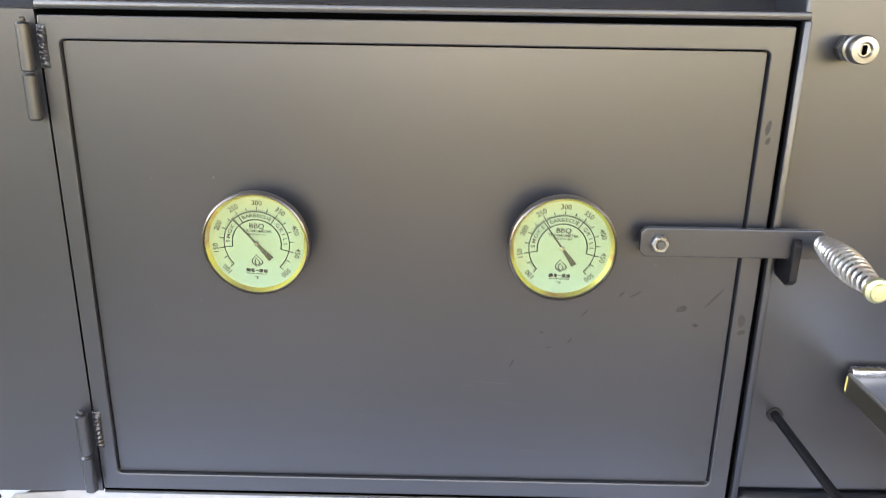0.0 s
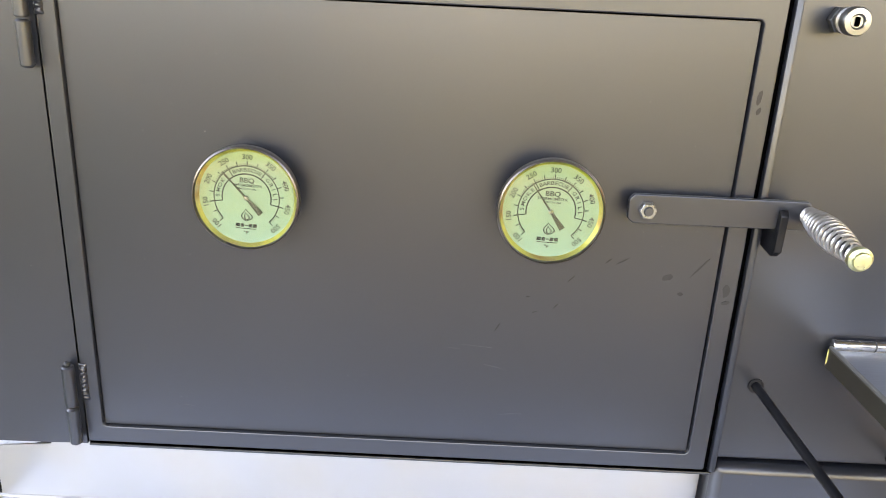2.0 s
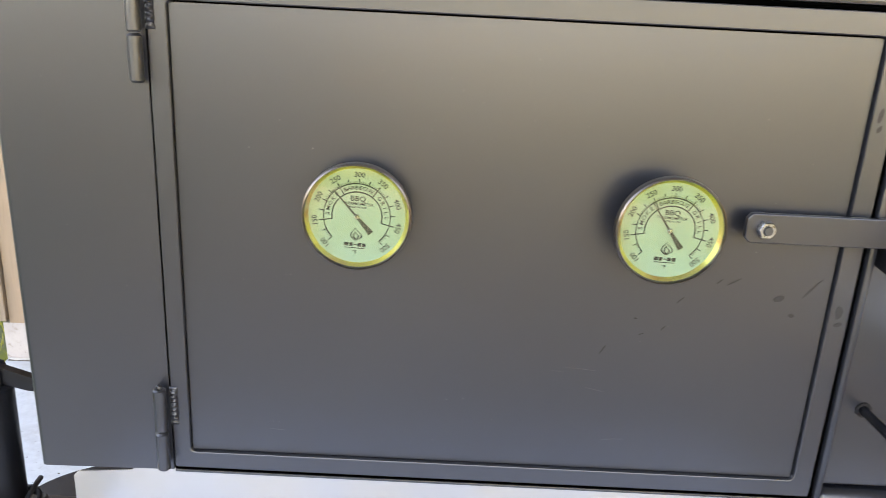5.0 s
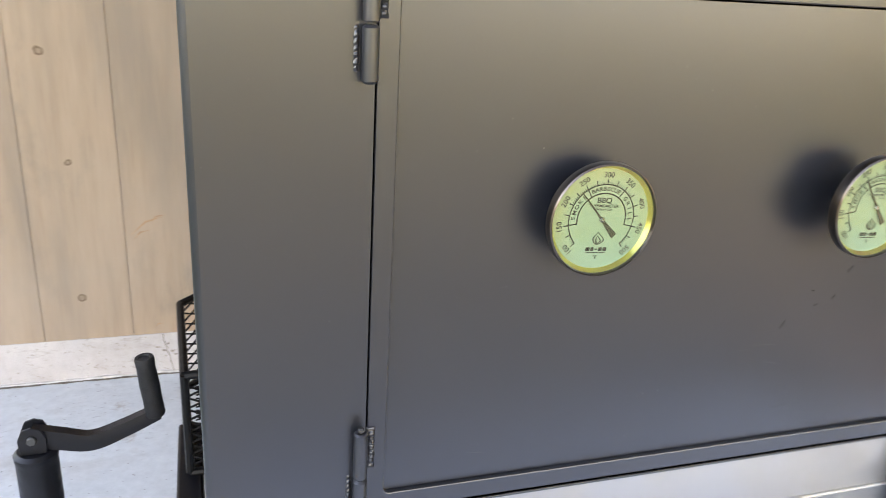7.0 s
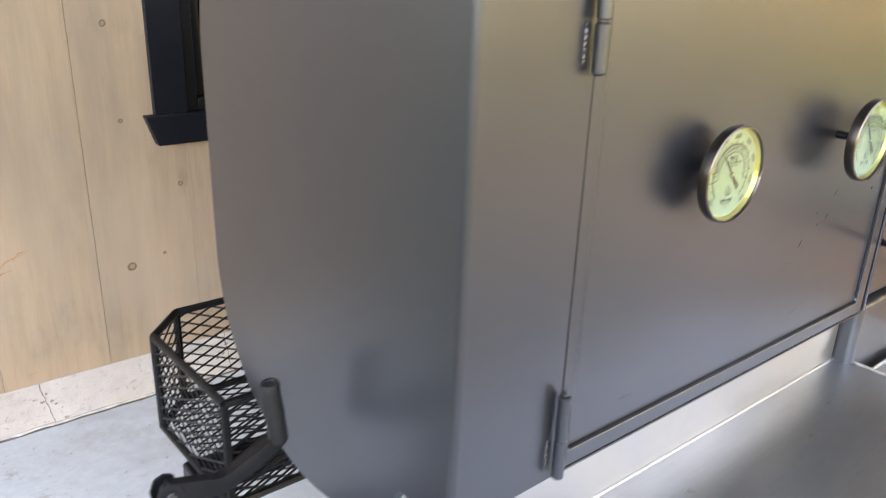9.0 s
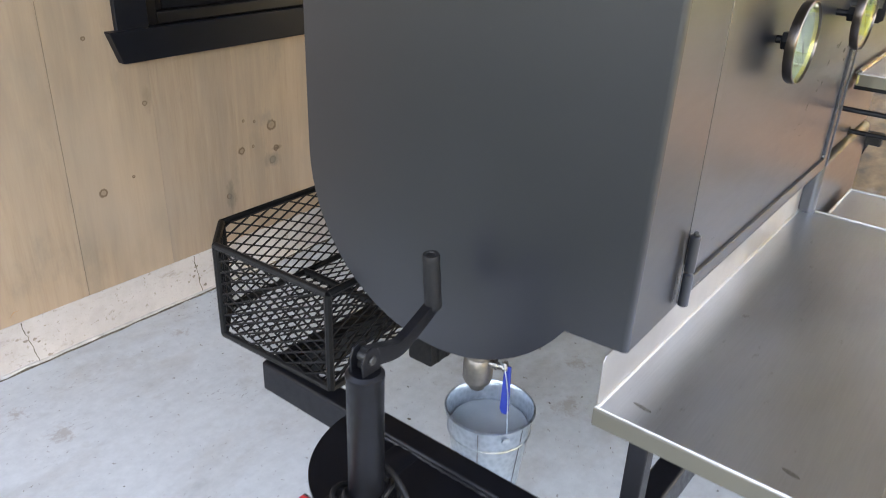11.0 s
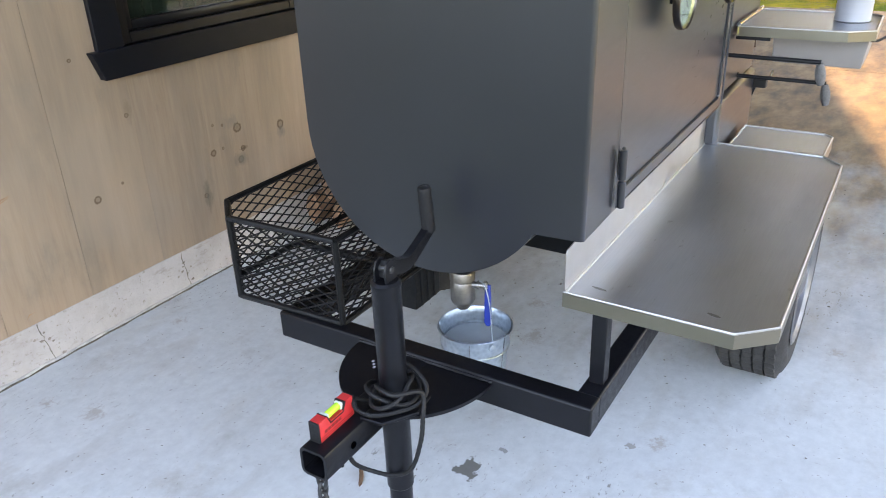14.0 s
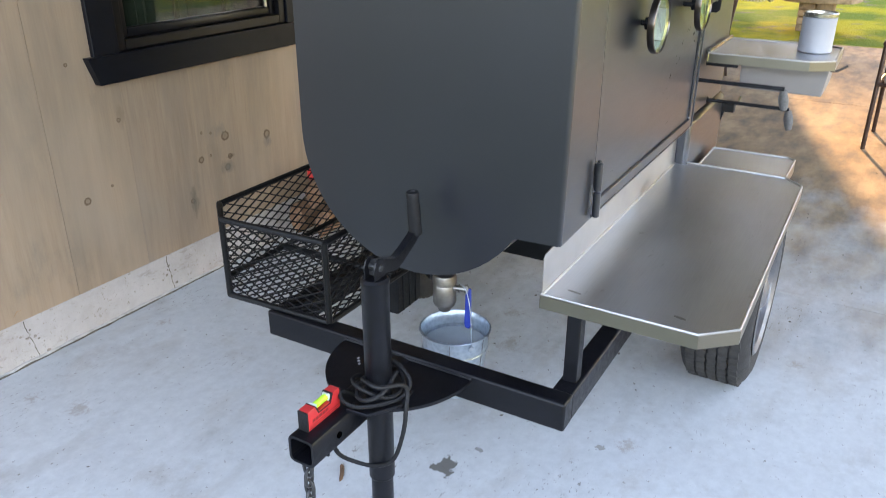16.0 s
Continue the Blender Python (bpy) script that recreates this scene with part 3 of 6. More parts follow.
def sweep(bm, pts, r, n=8, closed=False, radii=None, caps=True):
    """A round bar along a line of points."""
    ps = [Vector(p) for p in pts]
    m = len(ps)
    t0 = (ps[1] - ps[0]).normalized()
    u = basis(t0)[0]
    rings = []
    for i, p in enumerate(ps):
        a, b = (ps[i - 1], ps[(i + 1) % m]) if closed or 0 < i < m - 1 else ((ps[0], ps[1]) if i == 0 else (ps[-2], ps[-1]))
        t = (b - a).normalized()
        u = (u - t * u.dot(t)).normalized()
        w = t.cross(u)
        rr = radii[i] if radii else r
        rings.append([bm.verts.new(p + (u * math.cos(2 * math.pi * k / n) + w * math.sin(2 * math.pi * k / n)) * rr) for k in range(n)])
    for i in range(m if closed else m - 1):
        a, b = rings[i], rings[(i + 1) % m]
        for k in range(n):
            bm.faces.new((a[k], a[(k + 1) % n], b[(k + 1) % n], b[k]))
    if caps and not closed:
        bm.faces.new(rings[0][::-1])
        bm.faces.new(rings[-1])
    return bm


def hexagon(bm, c, axis, r, h):
    return lathe(bm, [(0, 0), (r * 0.94, 0), (r, h * 0.12), (r, h * 0.88), (r * 0.9, h), (0, h)], c, axis, 6)


def square_tube(bm, p0, p1, w, h, wall=0.005):
    """An open-ended square tube along x or y, given by the middle of its ends; w across, h high."""
    p0, p1 = Vector(p0), Vector(p1)
    along = (p1 - p0).normalized()
    side = Vector((0, 0, 1)).cross(along)
    up = Vector((0, 0, 1))
    rows = []
    for p, grow in ((p0, 0), (p1, 0), (p1, 1), (p0, 1)):
        a, b = w / 2 - (wall if grow else 0), h / 2 - (wall if grow else 0)
        c = 0.18 * min(w, h) * (0.6 if grow else 1)
        pts = [(a - c, b), (a - c * 0.3, b - c * 0.3), (a, b - c), (a, -b + c), (a - c * 0.3, -b + c * 0.3), (a - c, -b), (-a + c, -b), (-a + c * 0.3, -b + c * 0.3), (-a, -b + c), (-a, b - c), (-a + c * 0.3, b - c * 0.3), (-a + c, b)]
        rows.append([bm.verts.new(p + side * s + up * u) for s, u in pts])
    n = 12
    for i in range(4):
        a, b = rows[i], rows[(i + 1) % 4]
        for k in range(n):
            bm.faces.new((a[k], a[(k + 1) % n], b[(k + 1) % n], b[k]))
    return bm


GLYPHS = {}


def lettering(bm, text, size, m):
    """Flat letters of the built-in font, centred, laid by m."""
    if text not in GLYPHS:
        cu = bpy.data.curves.new("text", "FONT")
        cu.body, cu.size, cu.align_x, cu.align_y = text, 1.0, "CENTER", "CENTER"
        cu.resolution_u, cu.offset = 3, 0.016
        ob = new("text", cu)
        GLYPHS[text] = bpy.data.meshes.new_from_object(ob.evaluated_get(bpy.context.evaluated_depsgraph_get()))
        bpy.data.objects.remove(ob)
    k = len(bm.verts)
    bm.from_mesh(GLYPHS[text])
    bm.verts.ensure_lookup_table()
    for v in bm.verts[k:]:
        v.co = m @ (v.co * size)
    return bm

# ---- the ground, the slab and the house ----
WALL_Y = 2.712
PAD = (-1.73, 7.6, -4.0, WALL_Y + 0.02)


def ground_sheet():
    bm = B()
    rings = [1.5, 4, 9, 20, 45, 120, 400, 1500]
    prev = None
    n = 48
    for r in rings:
        row = [bm.verts.new((r * math.cos(2 * math.pi * i / n) + 3, r * math.sin(2 * math.pi * i / n) + 0.5, -0.06 + (0.02 * noise.noise((r, i * 0.7, 3)) if 12 < r < 100 else 0))) for i in range(n)]
        if prev is None:
            bm.faces.new(row)
        else:
            for i in range(n):
                bm.faces.new((prev[i], prev[(i + 1) % n], row[(i + 1) % n], row[i]))
        prev = row
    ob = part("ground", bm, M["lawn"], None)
    return tagged(ob, "mown green lawn with bare patches and leaf litter", "ground", kind="structure")


ground_sheet()

bm = B()
# two pours of the slab with an open joint between them
for x0, x1 in ((PAD[0], 1.0135), (1.0165, 4.597), (4.603, PAD[1])):
    box(bm, x0, x1, PAD[2], PAD[3], -0.1, 0.0, 0.0015, 1)
tagged(part("pavement", bm, M["concrete"]), "pale grey trowelled concrete slab with stains and litter", "pavement", kind="structure")

HOUSE_X0, HOUSE_X1, HOUSE_TOP = -1.85, 10.0, 4.5
WX0, WX1, WZ0, WZ1 = -0.25, 0.60, 0.93, 2.05      # the window's opening
bm = B()
box(bm, HOUSE_X0 + 0.12, HOUSE_X1, WALL_Y - 0.0065, WALL_Y + 0.2, -0.1, 0.152, 0.001, 1)
footing = tagged(part("foundation", bm, M["footing"]), "limewashed concrete footing, cracked and pitted", "foundation", kind="structure")
bm = B()
for x0, x1, z0, z1 in ((HOUSE_X0 + 0.1, WX0, 0.158, HOUSE_TOP), (WX1, HOUSE_X1, 0.158, HOUSE_TOP), (WX0, WX1, 0.158, WZ0), (WX0, WX1, WZ1, HOUSE_TOP)):
    box(bm, x0, x1, WALL_Y + 0.02, WALL_Y + 0.18, z0, z1)
wall_north = tagged(part("wall_north", bm, M["mortar"]), "house wall behind upright pine boards", "wall", kind="structure")
bm = B()
box(bm, HOUSE_X0 + 0.1, HOUSE_X0 + 0.28, WALL_Y + 0.18, 9.0, 0.0, HOUSE_TOP)
tagged(part("wall_west", bm, M["mortar"]), "end wall of the house", "wall", kind="structure")
bm = B()
box(bm, HOUSE_X1 - 0.18, HOUSE_X1, WALL_Y + 0.2, 9.0, -0.1, HOUSE_TOP)
tagged(part("wall_east", bm, M["mortar"]), "far end wall of the house", "wall", kind="structure")
bm = B()
box(bm, HOUSE_X0 - 0.2, HOUSE_X1 + 0.1, WALL_Y - 0.25, 9.3, HOUSE_TOP, HOUSE_TOP + 0.18, 0.02)
tagged(part("roof", bm, M["roof"]), "dark roof edge of the house", "roof", kind="structure")
# an unseen roof with a board ceiling, added to block sky over the patio
ADDED_ROOF = (-1.7, 9.0, -1.0, 2.75)
bm = B()
prism(bm, [(ADDED_ROOF[2] - 0.15, ADDED_ROOF[3] + 0.03), (WALL_Y - 0.03, ADDED_ROOF[3] + 0.03), (WALL_Y - 0.03, ADDED_ROOF[3] + 0.8), (ADDED_ROOF[2] - 0.15, ADDED_ROOF[3] + 0.2)], "x", ADDED_ROOF[0] - 0.15, ADDED_ROOF[1], 0.01, 1)
tagged(part("added_roof", bm, M["roof"]), "unseen low roof added to block sky over the patio", "roof", kind="structure")
bm = B()
x = ADDED_ROOF[0]
while x < ADDED_ROOF[1] - 0.01:
    box(bm, x + 0.002, min(x + 0.14, ADDED_ROOF[1]) - 0.002, ADDED_ROOF[2], WALL_Y - 0.03, ADDED_ROOF[3] - 0.012, ADDED_ROOF[3] + 0.024, 0.003, 1)
    x += 0.14
tagged(part("ceiling", bm, M["added_ceiling"]), "unseen grey board ceiling of the added roof", "ceiling", kind="structure")
bm = B()
box(bm, HOUSE_X0, -1.708, WALL_Y - 0.022, WALL_Y + 0.2, 0.162, HOUSE_TOP, 0.003, 1)
part("corner_board", bm, M["siding"], wall_north, "thicker pine corner board")

# window
win = thing("window_1", (0.17, WALL_Y, WZ0), "black framed window with divided panes and wide black trim", "window", kind="structure")
TY = WALL_Y - 0.022
bm = B()
prism(bm, [(-0.352, 0.925), (-0.25, 0.925), (-0.25, 2.16), (-0.352, 2.16)], "y", TY, WALL_Y + 0.02, 0.002, 1)
part("side_trim", bm, M["trim"], win)
bm = B()
prism(bm, [(0.60, 0.925), (0.70, 0.925), (0.70, 2.16), (0.60, 2.16)], "y", TY, WALL_Y + 0.02, 0.002, 1)
part("side_trim", bm, M["trim"], win)
bm = B()
prism(bm, [(-0.352, 0.838), (0.70, 0.838), (0.732, 0.93), (-0.384, 0.93)], "y", TY - 0.014, WALL_Y + 0.02, 0.003, 2)
part("sill_apron", bm, M["trim"], win, "black apron board with flared ends")
bm = B()
prism(bm, [(-0.38, 2.16), (0.73, 2.16), (0.73, 2.27), (-0.38, 2.27)], "y", TY - 0.008, WALL_Y + 0.02, 0.003, 1)
part("head_trim", bm, M["trim"], win)


def ring_frame(bm, x0, x1, z0, z1, w, y0, y1, bev=0.004):
    box(bm, x0, x0 + w, y0, y1, z0, z1, bev)
    box(bm, x1 - w, x1, y0, y1, z0, z1, bev)
    box(bm, x0 + w, x1 - w, y0, y1, z0, z0 + w, bev)
    box(bm, x0 + w, x1 - w, y0, y1, z1 - w, z1, bev)


bm = B()
ring_frame(bm, -0.248, 0.598, 0.932, 2.048, 0.035, TY + 0.012, WALL_Y + 0.16)
part("window_frame", bm, M["vinyl"], win)
bm = B()
ring_frame(bm, -0.212, 0.562, 0.968, 1.52, 0.032, WALL_Y + 0.012, WALL_Y + 0.05, 0.006)
part("lower_sash", bm, M["vinyl"], win)
bm = B()
ring_frame(bm, -0.212, 0.562, 1.5, 2.012, 0.032, WALL_Y + 0.055, WALL_Y + 0.09, 0.006)
part("upper_sash", bm, M["vinyl"], win)
for a, z0, z1 in ((0.056, 1.0, 1.49), (0.296, 1.0, 1.49), (0.056, 1.53, 1.98), (0.296, 1.53, 1.98)):
    bm = B()
    y = WALL_Y + (0.036 if z1 < 1.5 else 0.078)
    box(bm, a - 0.005, a + 0.005, y, y + 0.004, z0, z1)
    part("muntin", bm, M["vinyl"], win)
for z in (1.265, 1.76):
    bm = B()
    y = WALL_Y + (0.036 if z < 1.5 else 0.078)
    box(bm, -0.18, 0.53, y + 0.005, y + 0.009, z - 0.005, z + 0.005)
    part("muntin", bm, M["vinyl"], win)
for z0, z1, y in ((0.998, 1.49, WALL_Y + 0.028), (1.53, 1.982, WALL_Y + 0.07)):
    bm = B()
    box(bm, -0.182, 0.532, y, y + 0.004, z0, z1)
    ob = part("pane", bm, M["glass"], win, "clear glass pane")
    ob.visible_shadow = False
bm = B()
box(bm, 0.505, 0.522, WALL_Y + 0.014, WALL_Y + 0.022, 1.0, 1.49, 0.002)
part("screen_rail", bm, M["zinc"], win, "bare metal screen rail")
# the room behind, its dimness put into a dark wall colour
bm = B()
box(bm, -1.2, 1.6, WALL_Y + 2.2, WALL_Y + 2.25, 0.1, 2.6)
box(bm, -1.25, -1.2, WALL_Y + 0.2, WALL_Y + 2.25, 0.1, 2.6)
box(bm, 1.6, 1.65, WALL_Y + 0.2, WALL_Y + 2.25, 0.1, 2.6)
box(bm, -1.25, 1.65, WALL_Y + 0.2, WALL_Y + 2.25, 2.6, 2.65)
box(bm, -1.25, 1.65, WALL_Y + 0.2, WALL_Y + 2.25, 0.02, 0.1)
tagged(part("room_wall", bm, M["room"]), "room walls behind the window, dimness put into their dark colour", "wall", kind="structure")
bm = B()
pts, back = [], []
for i in range(61):
    x = -0.02 + i * 0.6 / 60
    pts.append((x, WALL_Y + 0.26 + 0.02 * math.sin(i * 1.5)))
    back.append((x, WALL_Y + 0.265 + 0.02 * math.sin(i * 1.5)))
prism(bm, pts + back[::-1], "z", 0.6, 2.1)
tagged(part("curtain", bm, M["curtain"]), "green pleated curtain hanging behind the window", "curtain")

# ---- the smoker on its trailer ----
trailer = thing("smoker_trailer", (0.0, 1.28, 0.0), "charcoal painted barbecue smoker on a black steel trailer", "smoker trailer")

CY, CZ0, CZ1, R = 1.297, 0.912, 1.25, 0.300
FRONT = 0.947
a0 = math.acos((1.045 - CY) / R)


def tank_outline(front, ledge=1.412):
    """The tank's outline in y and z: a flat front, rounded belly and top, upright back."""
    out = [(front, 0.752)]
    n = 26
    for i in range(n + 1):
        a = -a0 + (a0) * i / n
        out.append((CY + R * math.cos(a), CZ0 + R * math.sin(a)))
    for i in range(n + 1):
        a = a0 * i / n
        out.append((CY + R * math.cos(a), CZ1 + R * math.sin(a)))
    out.append((front, ledge))
    return out


bm = B()
prism(bm, tank_outline(FRONT), "x", -0.628, -0.4445, 0.008, 4, lambda e: all(abs(v.co.x + 0.628) < 1e-4 and abs(v.co.y - FRONT) < 1e-4 for v in e.verts))
for v in bm.verts:
    if v.co.x < -0.6 and v.co.y < 0.96:
        v.co.y -= 0.004 + 0.009 * min(1.0, max(0.0, (v.co.z - 0.76) / 0.25))
part("end_cabinet", bm, M["paint"], trailer, "charcoal end plate with a rounded belly")
bm = B()
prism(bm, tank_outline(0.985), "x", -0.4445, 0.458)
part("tank_shell", bm, M["paint"], trailer)
bm = B()
box(bm, -0.4445, 0.4606, FRONT, 0.984, 1.4125, 1.4225, 0.003)
part("header_lip", bm, M["paint"], trailer)
bm = B()
box(bm, -0.4445, 0.458, FRONT + 0.004, 0.984, 0.7455, 0.7495, 0.001)
part("bottom_lip", bm, M["paint"], trailer)
bm = B()
box(bm, 0.4508, 0.4606, FRONT - 0.003, 0.984, 0.7535, 1.4125, 0.003)
part("jamb", bm, M["paint"], trailer)

# the door: a sheet with a flat bar frame round it
DX0, DX1, DZ0, DZ1 = -0.4422, 0.4440, 0.7565, 1.4060
IN = (-0.4195, 0.4185, 0.782, 1.3785)
bm = B()
# a thin sheet, slightly bowed outwards in its middle
nx, nz = 28, 20
x0, x1, z0, z1 = IN[0] + 0.0012, IN[1] - 0.0022, IN[2] + 0.001, IN[3] - 0.0022
grid = []
for i in range(nx + 1):
    u = i / nx
    grid.append([bm.verts.new((x0 + (x1 - x0) * u, 0.9536 - 0.0035 * math.sin(math.pi * u) ** 0.8 * math.sin(math.pi * k / nz) ** 0.8, z0 + (z1 - z0) * k / nz)) for k in range(nz + 1)])
for i in range(nx):
    for k in range(nz):
        bm.faces.new((grid[i][k], grid[i + 1][k], grid[i + 1][k + 1], grid[i][k + 1]))
rim = [grid[i][0] for i in range(nx + 1)] + [grid[nx][k] for k in range(1, nz + 1)] + [grid[i][nz] for i in range(nx - 1, -1, -1)] + [grid[0][k] for k in range(nz - 1, 0, -1)]
low = [bm.verts.new((v.co.x, 0.9593, v.co.z)) for v in rim]
for i in range(len(rim)):
    j = (i + 1) % len(rim)
    bm.faces.new((rim[i], low[i], low[j], rim[j]))
bm.faces.new(low)
door = part("door", bm, M["paint"], trailer, "flat charcoal door with a raised border")
# near-black plate paints the shade in the groove round the panel
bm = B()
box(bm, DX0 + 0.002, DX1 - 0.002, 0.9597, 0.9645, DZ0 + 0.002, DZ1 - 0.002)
part("backing", bm, M["gap"], door, "near-black plate standing for shade in the panel seam")


def rounded(x0, x1, z0, z1, r, n=5):
    """A rectangle with round corners, as (x, z) points."""
    out = []
    for cx, cz, a in ((x1 - r, z1 - r, 0), (x0 + r, z1 - r, 90), (x0 + r, z0 + r, 180), (x1 - r, z0 + r, 270)):
        for i in range(n + 1):
            t = radians(a + 90 * i / n)
            out.append((cx + r * math.cos(t), cz + r * math.sin(t)))
    return out


# the raised border, bent from one bar, its inner corners rounded
bm = B()
loops = []
for (x0, x1, z0, z1), r, y in (((DX0, DX1, DZ0, DZ1), 0.003, 0.9596), ((DX0, DX1, DZ0, DZ1), 0.003, 0.9482), ((DX0 + 0.0004, DX1 - 0.0004, DZ0 + 0.0004, DZ1 - 0.0004), 0.003, 0.9472), ((DX0 + 0.0014, DX1 - 0.0014, DZ0 + 0.0014, DZ1 - 0.0014), 0.003, 0.9468),
                               ((IN[0] - 0.0016, IN[1] + 0.0016, IN[2] - 0.0016, IN[3] + 0.0016), 0.009, 0.9468), ((IN[0] - 0.0005, IN[1] + 0.0005, IN[2] - 0.0005, IN[3] + 0.0005), 0.008, 0.9473), (IN, 0.0075, 0.9485), (IN, 0.0075, 0.9596)):
    loops.append([bm.verts.new((x, y, z)) for x, z in rounded(x0, x1, z0, z1, r)])
for a, b in zip(loops, loops[1:] + loops[:1]):
    for i in range(len(a)):
        j = (i + 1) % len(a)
        bm.faces.new((a[i], a[j], b[j], b[i]))
part("border", bm, M["paint"], door, "raised flat bar border")
# near-black strips paint the shade inside the door gap
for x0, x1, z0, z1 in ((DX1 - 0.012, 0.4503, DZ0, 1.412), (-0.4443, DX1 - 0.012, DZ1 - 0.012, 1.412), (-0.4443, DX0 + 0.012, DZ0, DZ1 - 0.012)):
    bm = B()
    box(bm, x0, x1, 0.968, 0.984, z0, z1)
    part("gap_shade", bm, M["gap"], trailer, "near-black strip standing for shade in the door gap")
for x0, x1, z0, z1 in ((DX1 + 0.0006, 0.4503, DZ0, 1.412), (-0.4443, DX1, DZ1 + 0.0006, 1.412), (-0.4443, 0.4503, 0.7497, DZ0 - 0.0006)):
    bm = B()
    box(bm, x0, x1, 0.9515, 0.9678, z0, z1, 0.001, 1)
    part("gap_shade", bm, M["gap"], trailer, "near-black strip standing for shade in the door gap")


def sheet_y(x, z):
    """Where the bowed sheet's face lies."""
    u, v = (x - IN[0]) / (IN[1] - IN[0]), (z - IN[2]) / (IN[3] - IN[2])
    return 0.9536 - 0.0035 * math.sin(math.pi * u) ** 0.8 * math.sin(math.pi * v) ** 0.8


# scuffs and pale scratches on the door
for sx, sz, ln, tilt in ((0.105, 0.935, 0.022, -4), (0.128, 0.905, 0.014, -12), (-0.30, 0.82, 0.012, -5), (0.16, 0.83, 0.016, 4), (0.075, 0.93, 0.008, -3)):
    bm = B()
    c, s = math.cos(radians(tilt)), math.sin(radians(tilt))
    bow = sheet_y(sx, sz)
    prism(bm, [(sx + u * c - v * s, sz + u * s + v * c) for u, v in ((-ln, 0), (-ln * 0.3, -0.0004), (ln, -0.0001), (ln * 0.2, 0.0005))], "y", bow - 0.0003, bow + 0.0006)
    part("scratch", bm, M["scratch"], door, "faint pale scratch")
rs = random.Random(4)
for sx, sz, ln, wd, tilt in ((0.352, 1.048, 0.008, 0.0045, 30), (0.372, 1.025, 0.004, 0.003, 0), (0.392, 1.062, 0.018, 0.0012, 50), (0.29, 1.068, 0.010, 0.0012, 30),
                             (0.272, 1.068, 0.006, 0.001, 40), (0.225, 1.04, 0.007, 0.001, 45), (0.208, 1.0, 0.005, 0.001, 50), (0.17, 1.012, 0.003, 0.0012, 0),
                             (0.132, 0.965, 0.008, 0.001, 60), (0.18, 0.99, 0.004, 0.001, 20), (0.428, 1.288, 0.009, 0.0035, 80), (0.4295, 1.272, 0.005, 0.003, 70), (0.430, 1.035, 0.010, 0.005, 85), (0.4315, 1.018, 0.006, 0.003, 20)):
    bm = B()
    c, s = math.cos(radians(tilt)), math.sin(radians(tilt))
    pts = []
    for i in range(9):
        a = 2 * math.pi * i / 9
        u, v = ln * math.cos(a) * rs.uniform(0.8, 1.1), wd * math.sin(a) * rs.uniform(0.7, 1.1)
        pts.append((sx + u * c - v * s, sz + u * s + v * c))
    bow = sheet_y(sx, sz) if sx < IN[1] else 0.9468
    prism(bm, pts, "y", bow - 0.0004, bow + 0.0006)
    part("scuff_mark", bm, M["scuff"], door)


def hinge(z0, zm, z1, upper_left):
    """A welded barrel hinge: two knuckles, a pin with a ball, and two weld strips."""
    c = (-0.4525, 0.9335)
    bm = B()
    rod(bm, (*c, zm + 0.0008), (*c, z1), 0.0085, 20, rim=0.002)
    hg = part("hinge", bm, M["paint"], trailer, "welded barrel hinge")
    bm = B()
    rod(bm, (*c, z0), (*c, zm - 0.0008), 0.0085, 20, rim=0.003)
    part("lower_knuckle", bm, M["paint"], hg)
    bm = B()
    rod(bm, (*c, z1), (*c, z1 + 0.006), 0.004, 12, rim=0.0015)
    part("pin", bm, M["steel_dark"], hg)
    for side, za, zb in ((1, zm + 0.004, z1 - 0.003), (-1, z0 + 0.008, zm - 0.001)):
        x = c[0] + side * (0.0140 if side > 0 else 0.0118)
        half = 0.0065 if side > 0 else 0.0042
        bm = B()
        rows = []
        nz, nx = 44, 8
        for k in range(nz + 1):
            z = za + (zb - za) * k / nz
            end = min(1.0, 4.5 * min(k, nz - k) / nz + 0.05) ** 0.5
            row = []
            for i in range(nx + 1):
                u = -1 + 2 * i / nx
                rip = abs(math.sin(math.pi * (z / 0.0066 + 0.55 * u * u + 0.4 * noise.noise((z * 160, side, 2)))))
                h = end * (1.0 if side > 0 else 0.5) * (1 - u * u) ** 0.6 * (0.0032 + 0.0034 * rip + 0.0012 * noise.noise((x * 300 + u * 2, z * 260, 4)))
                row.append(bm.verts.new((x + u * half * (0.85 + 0.2 * noise.noise((z * 200, 7, side))), 0.9466 - h, z)))
            rows.append(row)
        for a, b in zip(rows, rows[1:]):
            for i in range(nx):
                bm.faces.new((a[i], a[i + 1], b[i + 1], b[i]))
        lowv = [rows[0][i] for i in range(nx + 1)] + [r[nx] for r in rows[1:]] + [rows[nz][i] for i in range(nx - 1, -1, -1)] + [r[0] for r in rows[-2:0:-1]]
        bm.faces.new([bm.verts.new((v.co.x, 0.9472, v.co.z)) for v in lowv])
        part("weld_strip", bm, M["paint"], hg, "rippled painted weld", angle=70)
    return hg


hinge(1.284, 1.341, 1.398, True)
hinge(0.760, 0.820, 0.884, False)


def arc_band(bm, r0, r1, a0_, a1_, y, n=40):
    prev = None
    for i in range(n + 1):
        a = a0_ + (a1_ - a0_) * i / n
        row = [bm.verts.new((r * math.sin(a), y, r * math.cos(a))) for r in (r0, r1)]
        if prev:
            bm.faces.new((prev[0], prev[1], row[1], row[0]))
        prev = row


